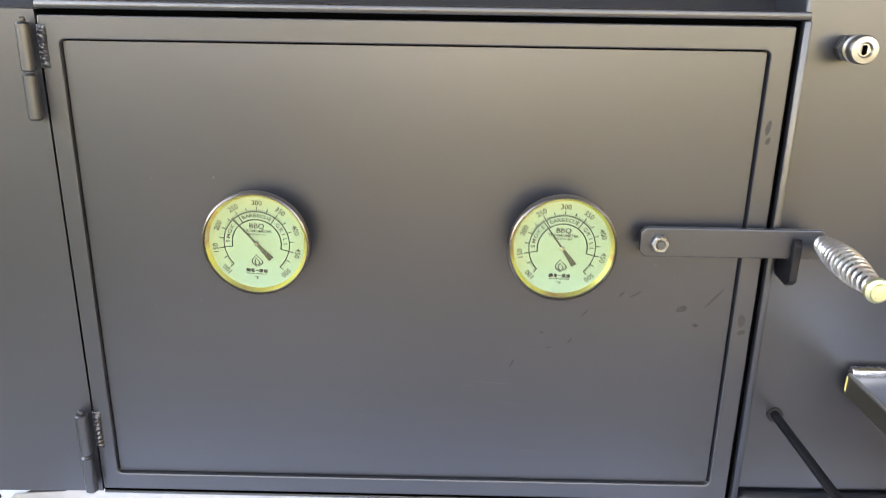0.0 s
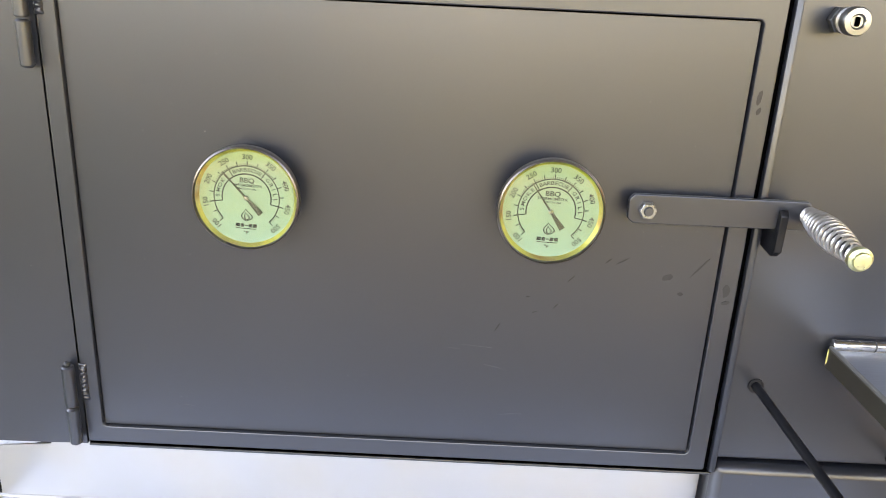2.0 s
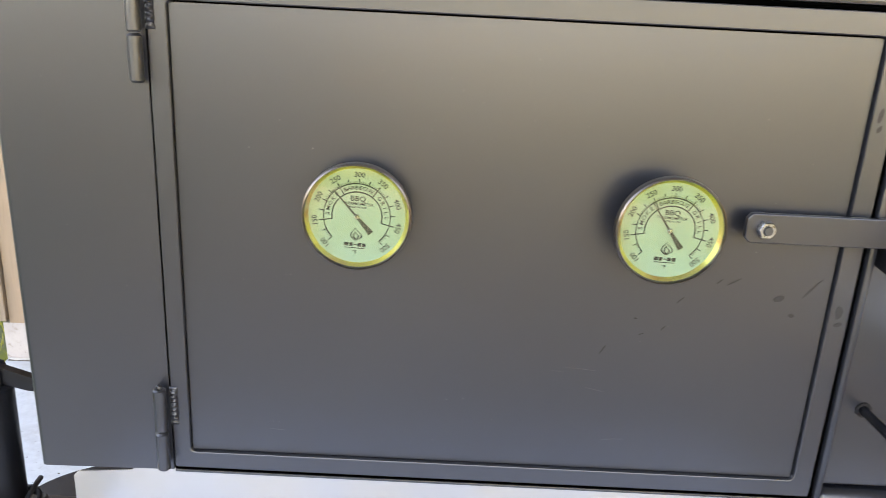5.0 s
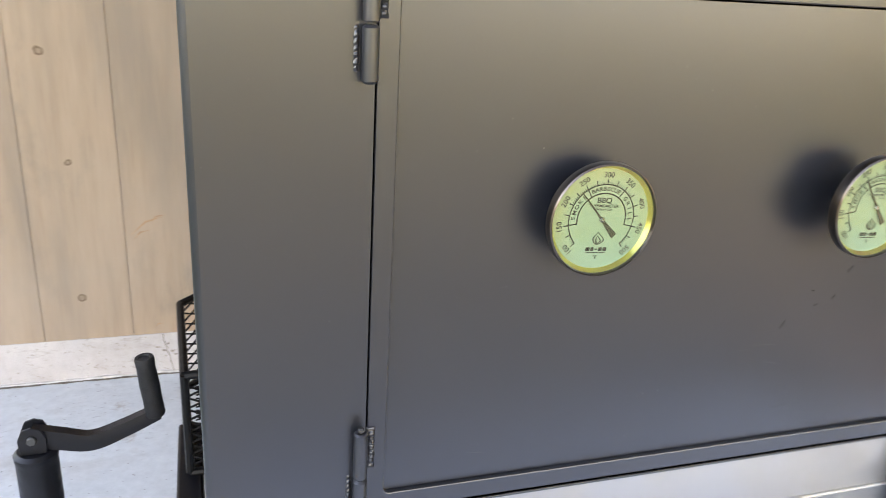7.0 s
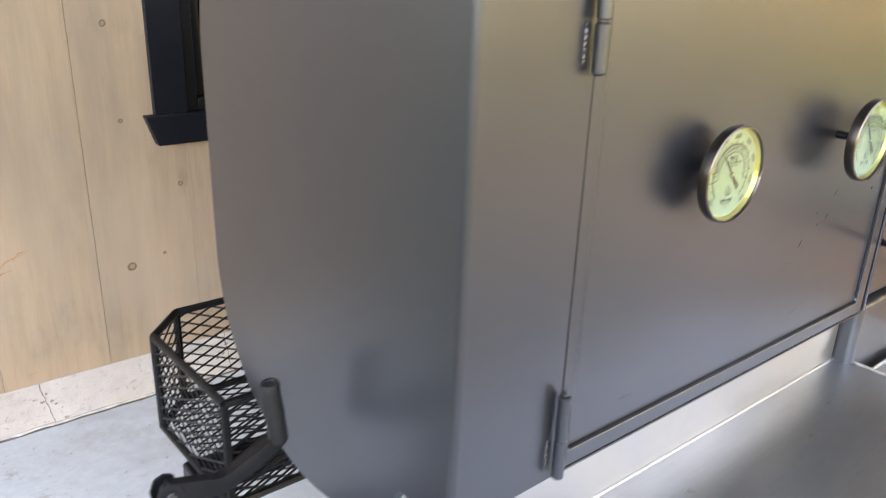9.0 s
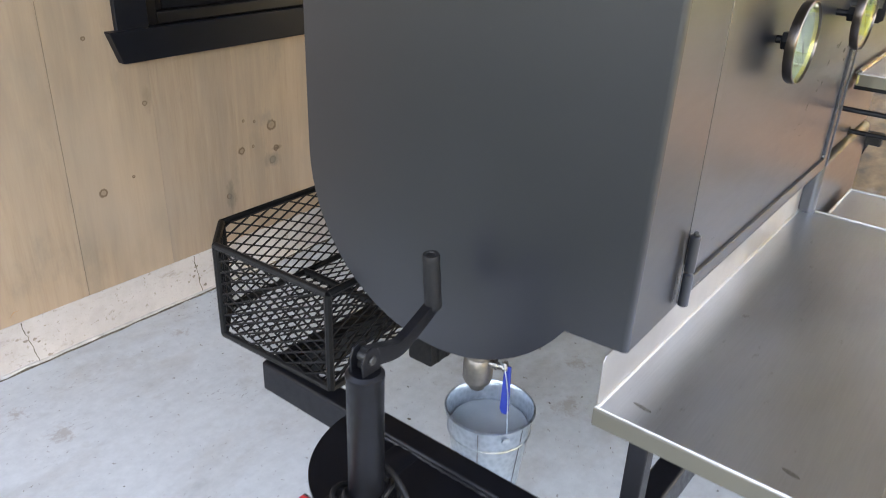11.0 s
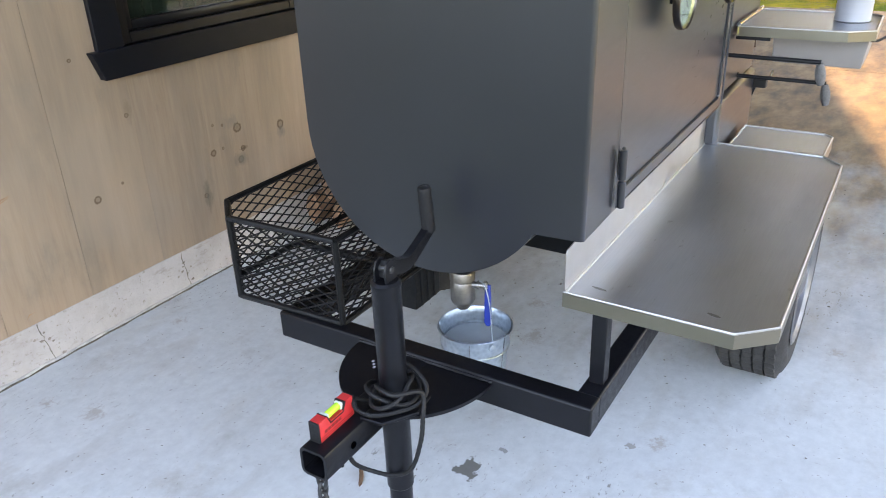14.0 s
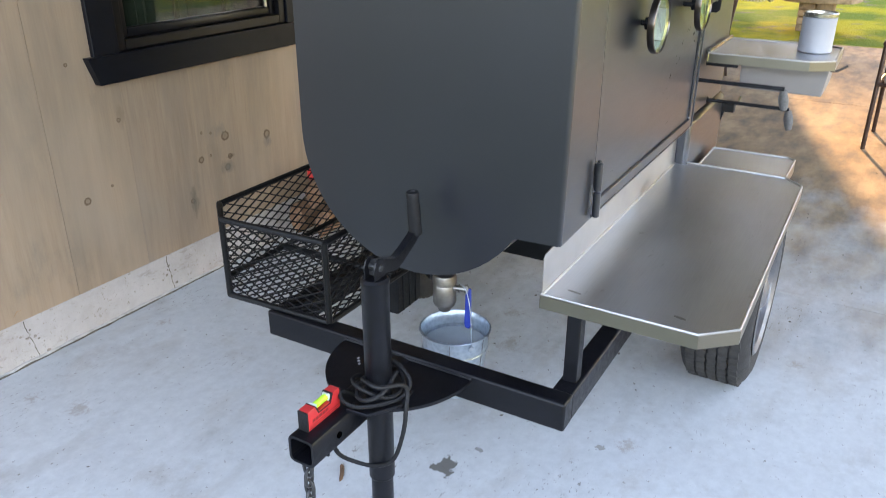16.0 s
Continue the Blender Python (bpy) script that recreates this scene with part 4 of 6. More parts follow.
def thermometer(cx, cz, turn, needle, Y):
    """A five inch dial thermometer on a short stem, its face towards -y."""
    o = Vector((cx, 0.0, cz))
    RR = 0.0658
    spin = Matrix.Translation(o) @ Matrix.Rotation(radians(turn), 4, "Y")
    bm = B()
    lathe(bm, [(0, 0.0165), (RR * 0.86, 0.0165), (RR * 0.97, 0.015), (RR, 0.0115), (RR, 0.002), (RR * 0.995, 0.0), (RR * 0.965, -0.0012), (RR * 0.955, 0.0004), (RR * 0.95, 0.003)], (cx, Y, cz), (0, 1, 0), 64)
    th = part("thermometer", bm, M["case"], trailer, "round dial thermometer with a pale green face")
    bm = B()
    lathe(bm, [(RR * 0.95, 0.003), (RR * 0.89, 0.0078)], (cx, Y, cz), (0, 1, 0), 64)
    part("inner_ring", bm, M["brass"], th, "gold toned inner ring")
    bm = B()
    lathe(bm, [(0, 0.0078), (RR * 0.895, 0.0078), (RR * 0.895, 0.0105), (0, 0.0105)], (cx, Y, cz), (0, 1, 0), 64)
    part("dial", bm, M["dial"], th, "pale green printed dial")
    bm = B()
    lathe(bm, [(0, 0.0), (RR * 0.948, 0.0), (RR * 0.948, 0.0016), (0, 0.0016)], (cx, Y + 0.001, cz), (0, 1, 0), 64)
    g = part("lens", bm, M["glass"], th, "clear glass lens")
    g.visible_shadow = False
    bm = B()
    rod(bm, (cx, Y + 0.015, cz), (cx, 0.9535, cz), 0.0065, 16)
    rod(bm, (cx, Y + 0.015, cz), (cx, Y + 0.024, cz), 0.013, 20, rim=0.002)
    hexagon(bm, (cx, Y + 0.025, cz), (0, 1, 0), 0.0155, 0.012)
    part("stem", bm, M["tube_black"], th, "black stem with hex nut")
    # print
    bm = B()
    y = -0.0007
    for i in range(81):
        v = 100 + i * 5
        a = radians((v - 300) * 0.675)
        half = v % 25 == 0
        if not half and (125 < v < 200 or 375 < v < 475):
            continue
        r0, r1, w = 0.61 * RR, (0.70 if half else 0.655) * RR, 0.0013 if half else 0.0007
        d, s = Vector((math.sin(a), 0, math.cos(a))), Vector((math.cos(a), 0, -math.sin(a)))
        bm.faces.new([bm.verts.new(d * r0 - s * w / 2), bm.verts.new(d * r0 + s * w / 2), bm.verts.new(d * r1 + s * w / 2), bm.verts.new(d * r1 - s * w / 2)])
    e = radians(101.0)
    arc_band(bm, 0.601 * RR, 0.621 * RR, radians(-135), radians(135), 0)
    arc_band(bm, 0.446 * RR, 0.470 * RR, -e, e, 0)
    for a in (-e, radians(-33.75), radians(33.75), e):
        d, s = Vector((math.sin(a), 0, math.cos(a))), Vector((math.cos(a), 0, -math.sin(a)))
        r0, r1, w = 0.446 * RR, 0.70 * RR, 0.0013
        bm.faces.new([bm.verts.new(d * r0 - s * w / 2), bm.verts.new(d * r0 + s * w / 2), bm.verts.new(d * r1 + s * w / 2), bm.verts.new(d * r1 - s * w / 2)])
    face = Matrix.Rotation(radians(90), 4, "X")
    for v in range(100, 501, 50):
        a = radians((v - 300) * 0.675)
        m = Matrix.Translation((math.sin(a) * 0.775 * RR, y, math.cos(a) * 0.775 * RR)) @ Matrix.Rotation(a, 4, "Y") @ face
        lettering(bm, str(v), 0.0088, m)
    for word, mid, step in (("SMOKE", -67.5, 11.0), ("BARBECUE", 0.0, 7.6), ("GRILL", 67.5, 10.5)):
        for i, ch in enumerate(word):
            a = radians(mid + (i - (len(word) - 1) / 2) * step)
            m = Matrix.Translation((math.sin(a) * 0.535 * RR, y, math.cos(a) * 0.535 * RR)) @ Matrix.Rotation(a, 4, "Y") @ face @ Matrix.Diagonal((1.15, 1, 1, 1))
            lettering(bm, ch, 0.0066, m)
    for text, size, z in (("BBQ", 0.0088, 0.33), ("THERMOMETER", 0.0048, 0.235), ("MADE IN USA", 0.0033, 0.172), ("\u00b0F", 0.0062, -0.69)):
        lettering(bm, text, size, Matrix.Translation((0, y, z * RR)) @ face @ Matrix.Diagonal((1.1, 1, 1, 1)))
    # the maker's mark: a flame emblem and bars
    for sx in (-1, 1):
        for k, (w, h, off) in enumerate(((0.10, 0.24, 0.0), (0.055, 0.15, 0.02))):
            prev = None
            for i in range(13):
                t = i / 12
                x = sx * w * RR * math.sin(math.pi * (1 - t) ** 1.4) * (1.0 if k == 0 else 0.8) + 0.012 * RR * math.sin(5 * t)
                z = (-0.46 + off + h * t) * RR
                row = [bm.verts.new((x - 0.016 * RR * (1 - 0.6 * t), y, z)), bm.verts.new((x + 0.016 * RR * (1 - 0.6 * t), y, z))]
                if prev:
                    bm.faces.new((prev[0], prev[1], row[1], row[0]))
                prev = row
    for x0, x1, z0, z1 in ((-0.2, -0.12, -0.575, -0.505), (-0.105, -0.045, -0.575, -0.505), (-0.03, 0.03, -0.55, -0.53), (0.045, 0.115, -0.575, -0.505), (0.13, 0.2, -0.575, -0.505), (-0.19, 0.19, -0.612, -0.597)):
        bm.faces.new([bm.verts.new((x * RR, y, z * RR)) for x, z in ((x0, z0), (x1, z0), (x1, z1), (x0, z1))])
    m = spin @ Matrix.Translation((0, Y + 0.0078, 0))
    for v in bm.verts:
        v.co = m @ Vector((v.co.x, min(v.co.y, y), v.co.z))
    part("dial_print", bm, M["ink"], th, "black scale, numbers and words", recalc=False)
    # needle
    bm = B()
    a = radians(needle)
    d, s = Vector((math.sin(a), 0, math.cos(a))), Vector((math.cos(a), 0, -math.sin(a)))
    c = Vector((cx, Y + 0.0048, cz))
    for p0, p1, w0, w1 in ((0.0, 0.655, 0.0026, 0.0011), (0.0, -0.40, 0.0032, 0.0074)):
        vs = []
        for dy in (0.0, 0.0008):
            vs += [bm.verts.new(c + d * p * RR + s * w * k + Vector((0, dy, 0))) for p, w, k in ((p0, w0, -0.5), (p0, w0, 0.5), (p1, w1, 0.5), (p1, w1, -0.5))]
        for q in ((0, 1, 2, 3), (7, 6, 5, 4), (0, 4, 5, 1), (1, 5, 6, 2), (2, 6, 7, 3), (3, 7, 4, 0)):
            bm.faces.new([vs[i] for i in q])
    part("needle", bm, M["needle"], th, "dark pointer")
    bm = B()
    lathe(bm, [(0, 0.004), (0.0032, 0.004), (0.0032, 0.001), (0.0022, 0.0), (0, -0.0003)], (cx, Y + 0.0032, cz), (0, 1, 0), 20)
    part("hub", bm, M["chrome"], th, "bright hub")
    return th


thermometer(-0.191, 1.1415, 3, -41, 0.904)
thermometer(0.182, 1.1465, 2, -36, 0.892)

# the latch
bm = B()
prism(bm, [(0.281, 1.137), (0.288, 1.130), (0.508, 1.1305), (0.509, 1.160), (0.503, 1.1675), (0.287, 1.1675), (0.281, 1.161)], "y", 0.921, 0.9295, 0.0015, 2)
latch = part("latch_bar", bm, M["paint"], trailer, "flat steel latch bar")
bm = B()
rod(bm, (0.3035, 0.929, 1.149), (0.3035, 0.9535, 1.149), 0.012, 20)
part("spacer", bm, M["steel_dark"], latch)
bm = B()
hexagon(bm, (0.3035, 0.9208, 1.149), (0, -1, 0), 0.0112, 0.0105)
nut = part("nut", bm, M["zinc"], latch, "zinc hex nut")
bm = B()
lathe(bm, [(0, -0.004), (0.0062, -0.004), (0.0062, 0.0), (0.005, 0.0025), (0, 0.003)], (0.3035, 0.9098, 1.149), (0, -1, 0), 18)
part("bolt_end", bm, M["steel_dark"], nut, "dark bolt end")
bm = B()
prism(bm, [(0.957, 1.098), (0.922, 1.095), (0.912, 1.103), (0.9105, 1.150), (0.916, 1.158), (0.9195, 1.157), (0.9195, 1.126), (0.957, 1.126)], "x", 0.4665, 0.4765, 0.0015, 2)
part("catch", bm, M["tube_black"], trailer, "black steel catch hook")


def spring_grip(parent, p0, p1, r_end, r_mid, turns, wire, mat, label):
    """A coil grip, wider in its middle, round a rod."""
    p0, p1 = Vector(p0), Vector(p1)
    x, y, z = basis(p1 - p0)
    h = (p1 - p0).length
    n = turns * 12
    pts = []
    for i in range(n + 1):
        t = i / n
        r = r_end + (r_mid - r_end) * math.sin(math.pi * t) ** 1.1
        a = 2 * math.pi * turns * t
        pts.append(p0 + z * h * t + (x * math.cos(a) + y * math.sin(a)) * r)
    bm = B()
    sweep(bm, pts, wire, 6)
    return part("coil_grip", bm, mat, parent, label)


H0, H1 = Vector((0.503, 0.921, 1.152)), Vector((0.4995, 0.787, 1.1445))
spring_grip(latch, H0, H1, 0.0085, 0.0165, 15, 0.0023, M["wire_grey"], "bright coiled spring grip")
bm = B()
rod(bm, H0 + Vector((0, 0.004, 0)), H1, 0.0055, 12)
part("grip_rod", bm, M["steel_dark"], latch)
bm = B()
d = (H1 - H0).normalized()
lathe(bm, [(0, 0), (0.011, 0), (0.0135, 0.003), (0.0135, 0.009), (0.010, 0.0115), (0.0095, 0.0145), (0, 0.016)], H1, d, 24)
part("end_cap", bm, M["zinc_yellow"], latch, "yellow zinc end cap")

# the probe fitting on the upper panel
bm = B()
hexagon(bm, (0.512, 0.962, 1.3825), (0, -1, 0), 0.0165, 0.012)
fit_ob = part("probe_fitting", bm, M["steel_dark"], trailer, "plated probe port with a slotted face")
bm = B()
lathe(bm, [(0.0, 0.0), (0.013, 0.0), (0.013, 0.007), (0.0155, 0.008), (0.0155, 0.012), (0.013, 0.013), (0.013, 0.02), (0.0165, 0.022), (0.0165, 0.031), (0.015, 0.0335), (0.009, 0.034), (0.007, 0.031), (0, 0.031)], (0.512, 0.951, 1.3825), (0, -1, 0), 28)
part("ferrule", bm, M["nickel"], fit_ob)
bm = B()
prism(bm, [(0.5105, 1.377), (0.5135, 1.377), (0.5145, 1.3785), (0.5145, 1.3865), (0.5135, 1.388), (0.5105, 1.388), (0.5095, 1.3865), (0.5095, 1.3785)], "y", 0.9178, 0.9225)
part("slot", bm, M["gap"], fit_ob)

# the fire chamber beyond the door
bm = B()
prism(bm, [(0.962, 0.768), (1.58, 0.768), (1.58, 1.62), (0.962, 1.62)], "x", 0.4585, 0.945, 0.004, 2)
part("fire_chamber", bm, M["paint"], trailer)
bm = B()
prism(bm, [(0.948, 0.44), (1.5, 0.44), (1.5, 0.764), (0.948, 0.764)], "x", 0.4605, 0.95, 0.014, 4)
part("ash_box", bm, M["paint"], trailer, "lower charcoal box with rounded edges")
for z in (1.238, 0.715):
    bm = B()
    box(bm, 0.93, 0.962, 0.905, 0.955, z - 0.018, z + 0.018, 0.004)
    lt = part("toggle_latch", bm, M["rubber"], trailer, "black toggle latch")
    bm = B()
    rod(bm, (0.962, 0.9, z + 0.016), (1.0, 0.9, z + 0.03), 0.004, 10)
    part("wire_loop", bm, M["chrome"], lt)
    bm = B()
    prism(bm, [(0.947, z - 0.05), (0.955, z - 0.05), (0.962, z - 0.018), (0.938, z - 0.018)], "x", 0.94, 0.946)
    part("tab", bm, M["tube_black"], lt)

# damper rods with grips
for x, y0, y1, z, hz in ((0.501, 0.962, 0.702, 0.889, 0.058), (0.72, 0.962, 0.70, 0.782, 0.062)):
    bm = B()
    rod(bm, (x, y0, z), (x, y1, z - 0.002), 0.0062, 14, rim=0.001)
    rd = part("damper_rod", bm, M["tube_black"], trailer, "black round damper rod")
    bm = B()
    lathe(bm, [(0.0075, 0.0), (0.011, 0.0), (0.011, 0.002), (0.0075, 0.002)], (x, 0.9618, z), (0, -1, 0), 20, True)
    part("bushing", bm, M["rubber"], rd)
    spring_grip(rd, (x, y1 + 0.003, z - 0.006), (x, y1 - 0.008, z - 0.006 - hz), 0.0082, 0.0135, 22, 0.0015, M["dull_wire"], "grey coiled spring grip")
    bm = B()
    lathe(bm, [(0, 0), (0.006, 0.001), (0.0128, hz * 0.5), (0.0075, hz * 0.98), (0, hz)], (x, y1 + 0.003, z - 0.006), (0, -0.2, -1), 16)
    part("grip_core", bm, M["dull_wire"], rd)


def folded_tray(name, outline, z, lip, parent, label, floor=0.004):
    """A sheet tray: a flat floor with its edge folded down and a rolled bead along the fold."""
    bm = B()
    prism(bm, outline, "z", z - 0.004, z - 0.001)
    ob = part(name, bm, M["steel"], parent, label)
    n = len(outline)
    cx, cy = sum(p[0] for p in outline) / n, sum(p[1] for p in outline) / n
    for i in range(n):
        a, b = Vector((*outline[i], 0)), Vector((*outline[(i + 1) % n], 0))
        t = (b - a).normalized()
        nrm = Vector((t.y, -t.x, 0))
        if nrm.dot(Vector((cx, cy, 0)) - a) > 0:
            nrm = -nrm
        bm = B()
        a, b = a - t * 0.0019, b + t * 0.0019
        vs = []
        for p in (a, b):
            for off, h in ((-0.003, z - 0.0005), (0.0005, z + 0.0015), (0.0035, z - 0.001), (0.0035, z - lip), (0.001, z - lip), (0.001, z - 0.004), (-0.003, z - 0.004)):
                vs.append(bm.verts.new(p + nrm * off + Vector((0, 0, h))))
        k = 7
        for j in range(k):
            bm.faces.new((vs[j], vs[(j + 1) % k], vs[k + (j + 1) % k], vs[k + j]))
        bm.faces.new(vs[:k])
        bm.faces.new(vs[k:][::-1])
        part("folded_edge", bm, M["edge_steel"], ob)
    bm = B()
    sweep(bm, [(p[0], p[1], z + 0.0004) for p in outline], 0.0038, 10, True)
    part("rolled_bead", bm, M["bead_steel"], ob, "bright rolled bead along the fold")
    return ob


tray = folded_tray("work_tray", [(-0.610, 0.984), (-0.612, 0.655), (-0.552, 0.590), (0.418, 0.598), (0.480, 0.652), (0.482, 0.984)], 0.625, 0.03, trailer, "brushed stainless work tray with clipped corners")
for sx, sy, ln, wd, tilt in ((-0.559, 0.93, 0.017, 0.004, 80), (-0.559, 0.704, 0.014, 0.0045, 75)):
    bm = B()
    pts = [(sx + ln * math.cos(a) * math.cos(radians(tilt)) - wd * math.sin(a) * math.sin(radians(tilt)), sy + ln * math.cos(a) * math.sin(radians(tilt)) + wd * math.sin(a) * math.cos(radians(tilt))) for a in [0.5236 * i for i in range(12)]]
    prism(bm, pts, "z", 0.6235, 0.6243)
    part("rub_mark", bm, M["smudge"], tray, "dark rub mark")
bm = B()
pts = [(-0.606, 0.626), (0.455, 0.626), (0.455, 0.742), (-0.5, 0.742), (-0.52, 0.722), (-0.598, 0.7165), (-0.606, 0.708)]
prism(bm, pts, "y", 0.984, 0.9865, 0.0006, 1)
part("backsplash", bm, M["splash"], tray, "upright stainless backsplash")
shelf = folded_tray("fold_shelf", [(0.588, 0.95), (0.588, 0.655), (0.632, 0.59), (0.90, 0.593), (0.945, 0.64), (0.945, 0.95)], 0.957, 0.027, trailer, "stainless folding shelf")
bm = B()
rod(bm, (0.588, 0.952, 0.962), (0.945, 0.952, 0.962), 0.0075, 16, rim=0.001)
part("hinge_tube", bm, M["chrome"], shelf)
for x in (0.645, 0.80):
    bm = B()
    lathe(bm, [(0.0078, -0.0012), (0.0082, 0), (0.0078, 0.0012)], (x, 0.952, 0.962), (1, 0, 0), 16)
    part("hinge_joint", bm, M["steel_dark"], shelf)
bm = B()
box(bm, 0.5835, 0.5875, 0.9485, 0.952, 0.934, 0.956, 0.001, 1)
part("edge_film", bm, M["yellow"], shelf, "leftover yellow film")
bm = B()
box(bm, 0.60, 0.62, 0.86, 0.958, 0.917, 0.929, 0.002)
part("bracket", bm, M["tube_black"], shelf, "black support arm")
second = folded_tray("small_tray", [(0.51, 0.93), (0.51, 0.69), (0.54, 0.660), (0.775, 0.660), (0.80, 0.685), (0.80, 0.93)], 0.598, 0.04, trailer, "small stainless tray")

# frame
FZ0, FZ1 = 0.357, 0.428
FM, FH, FW = (FZ0 + FZ1) / 2, FZ1 - FZ0, 0.05
bm = B()
box(bm, -0.692, -0.642, 0.884, 1.705, FZ0, FZ1, 0.006, 3)
part("front_beam", bm, M["tube_black"], trailer, "black square tube beam")
for y in (0.909, 1.68):
    bm = B()
    box(bm, -0.646, 1.15, y - FW / 2 + 0.0005, y + FW / 2 - 0.0005, FZ0 + 0.0005, FZ1 - 0.0005, 0.006, 3)
    part("side_rail", bm, M["tube_black"], trailer)
bm = B()
square_tube(bm, (1.176, 0.884, FM), (1.176, 1.705, FM), FW, FH)
part("rear_beam", bm, M["tube_black"], trailer)
for x, y in ((-0.59, 0.909), (0.44, 0.909)):
    bm = B()
    box(bm, x - 0.016, x + 0.016, y - 0.016, y + 0.016, FZ1, 0.62, 0.003)
    part("tray_post", bm, M["tube_black"], trailer)
bm = B()
prism(bm, [(0.99, 0.60), (1.2, 0.60), (1.2, 0.64), (1.06, 0.74), (0.99, 0.745)], "x", -0.40, -0.36, 0.003)
part("belly_bracket", bm, M["tube_black"], trailer)
bm = B()
prism(bm, [(1.14, FZ1), (1.46, FZ1), (1.46, 0.655), (1.3, 0.615), (1.14, 0.655)], "x", 0.36, 0.40, 0.003)
part("saddle", bm, M["tube_black"], trailer)
bm = B()
n = 40
prism(bm, [(-0.69, 1.28 + 0.175)] + [(-0.69 - 0.205 * math.sin(math.pi * i / n), 1.28 + 0.175 * math.cos(math.pi * i / n)) for i in range(1, n)] + [(-0.69, 1.28 - 0.175)], "z", 0.409, 0.417, 0.0015, 1)
gusset = part("half_round_plate", bm, M["tube_black"], trailer, "half-round black steel plate")
for k in range(3):
    bm = B()
    box(bm, -0.749 - 0.009 * k, -0.743 - 0.009 * k, 1.374 - 0.008 * k, 1.379 - 0.008 * k, 0.4172, 0.4184)
    part("print_bar", bm, M["white"], gusset, "small white print")
bm = B()
pts = smooth_path([(-0.692, 1.455, 0.419), (-0.693, 1.36, 0.420), (-0.692, 1.28, 0.419), (-0.693, 1.2, 0.420), (-0.692, 1.105, 0.419)], 12)
sweep(bm, pts, 0.004, 6, radii=[0.0035 + 0.0012 * math.sin(i * 1.9) for i in range(len(pts))])
part("weld_bead", bm, M["tube_black"], gusset)
bm = B()
square_tube(bm, (-1.05, 1.2975, 0.389), (-0.69, 1.2975, 0.389), 0.0635, 0.0635, 0.006)
hitch = part("hitch_tube", bm, M["tube_black"], trailer, "open square hitch receiver tube")
bm = B()
lathe(bm, [(0, 0), (0.0075, 0), (0.0075, 0.002), (0, 0.002)], (-0.968, 1.2655, 0.389), (0, -1, 0), 18)
part("pin_hole", bm, M["gap"], hitch)
bm = B()
prism(bm, [(-0.93, 1.275), (-0.80, 1.275), (-0.80, 1.19), (-0.86, 1.182), (-0.925, 1.225)], "z", 0.418, 0.426, 0.0015, 1)
part("jack_flange", bm, M["tube_black"], trailer)

# jack
JX, JY = -0.862, 1.237
bm = B()
lathe(bm, [(0, 0.712), (0.024, 0.712), (0.0295, 0.707), (0.0295, 0.70), (0.0285, 0.698), (0.0285, 0.225), (0.0265, 0.222), (0, 0.222)], (JX, JY, 0), (0, 0, 1), 36)
jack = part("jack", bm, M["tube_black"], trailer, "black round trailer jack")
bm = B()
lathe(bm, [(0, 0.222), (0.0245, 0.222), (0.0245, 0.012), (0, 0.012)], (JX, JY, 0), (0, 0, 1), 28)
part("inner_tube", bm, M["tube_black"], jack)
bm = B()
lathe(bm, [(0, 0.0), (0.07, 0.0), (0.075, 0.004), (0.07, 0.01), (0.03, 0.014), (0, 0.014)], (JX, JY, 0), (0, 0, 1), 32)
part("foot", bm, M["tube_black"], jack)
bm = B()
for s in (-1, 1):
    prism(bm, [(JX - 0.017, 0.712), (JX + 0.017, 0.712), (JX + 0.019, 0.735), (JX + 0.012, 0.751), (JX, 0.755), (JX - 0.012, 0.751), (JX - 0.019, 0.735)], "y", JY + s * 0.012 - 0.002, JY + s * 0.012 + 0.002, 0.0008, 1)
part("clevis", bm, M["tube_black"], jack)
bm = B()
rod(bm, (JX, JY - 0.018, 0.735), (JX, JY + 0.018, 0.735), 0.007, 18, rim=0.0015)
part("pivot_pin", bm, M["steel_dark"], jack)
bm = B()
pts = smooth_path([(JX - 0.004, JY, 0.735), (JX + 0.035, JY + 0.001, 0.724), (JX + 0.075, JY + 0.003, 0.7145), (JX + 0.12, JY + 0.006, 0.728), (JX + 0.168, JY + 0.009, 0.748)], 6)
rows = []
for i, p in enumerate(pts):
    t = (pts[min(i + 1, len(pts) - 1)] - pts[max(i - 1, 0)]).normalized()
    up = Vector((0, 1, 0)).cross(t) * -1
    hh = 0.016 - 0.006 * i / (len(pts) - 1)
    rows.append([bm.verts.new(p + Vector((0, sy, 0)) + up * su) for sy, su in ((-0.008, -hh), (0.008, -hh), (0.0095, 0), (0.008, hh), (-0.008, hh), (-0.0095, 0))])
for a, b in zip(rows, rows[1:]):
    for k in range(6):
        bm.faces.new((a[k], a[(k + 1) % 6], b[(k + 1) % 6], b[k]))
bm.faces.new(rows[0])
bm.faces.new(rows[-1][::-1])
part("crank_arm", bm, M["tube_black"], jack, "bent black crank arm")
bm = B()
GX, GY = JX + 0.152, JY + 0.007
lathe(bm, [(0, 0), (0.013, 0.0), (0.0145, 0.004), (0.0138, 0.03), (0.0145, 0.052), (0.0132, 0.082), (0.0142, 0.094), (0.0125, 0.098), (0.008, 0.098), (0.007, 0.096), (0, 0.096)], (GX + 0.012, GY, 0.744), (-0.1, 0.0, 1), 20)
part("crank_grip", bm, M["rubber"], jack, "black rubber crank grip")

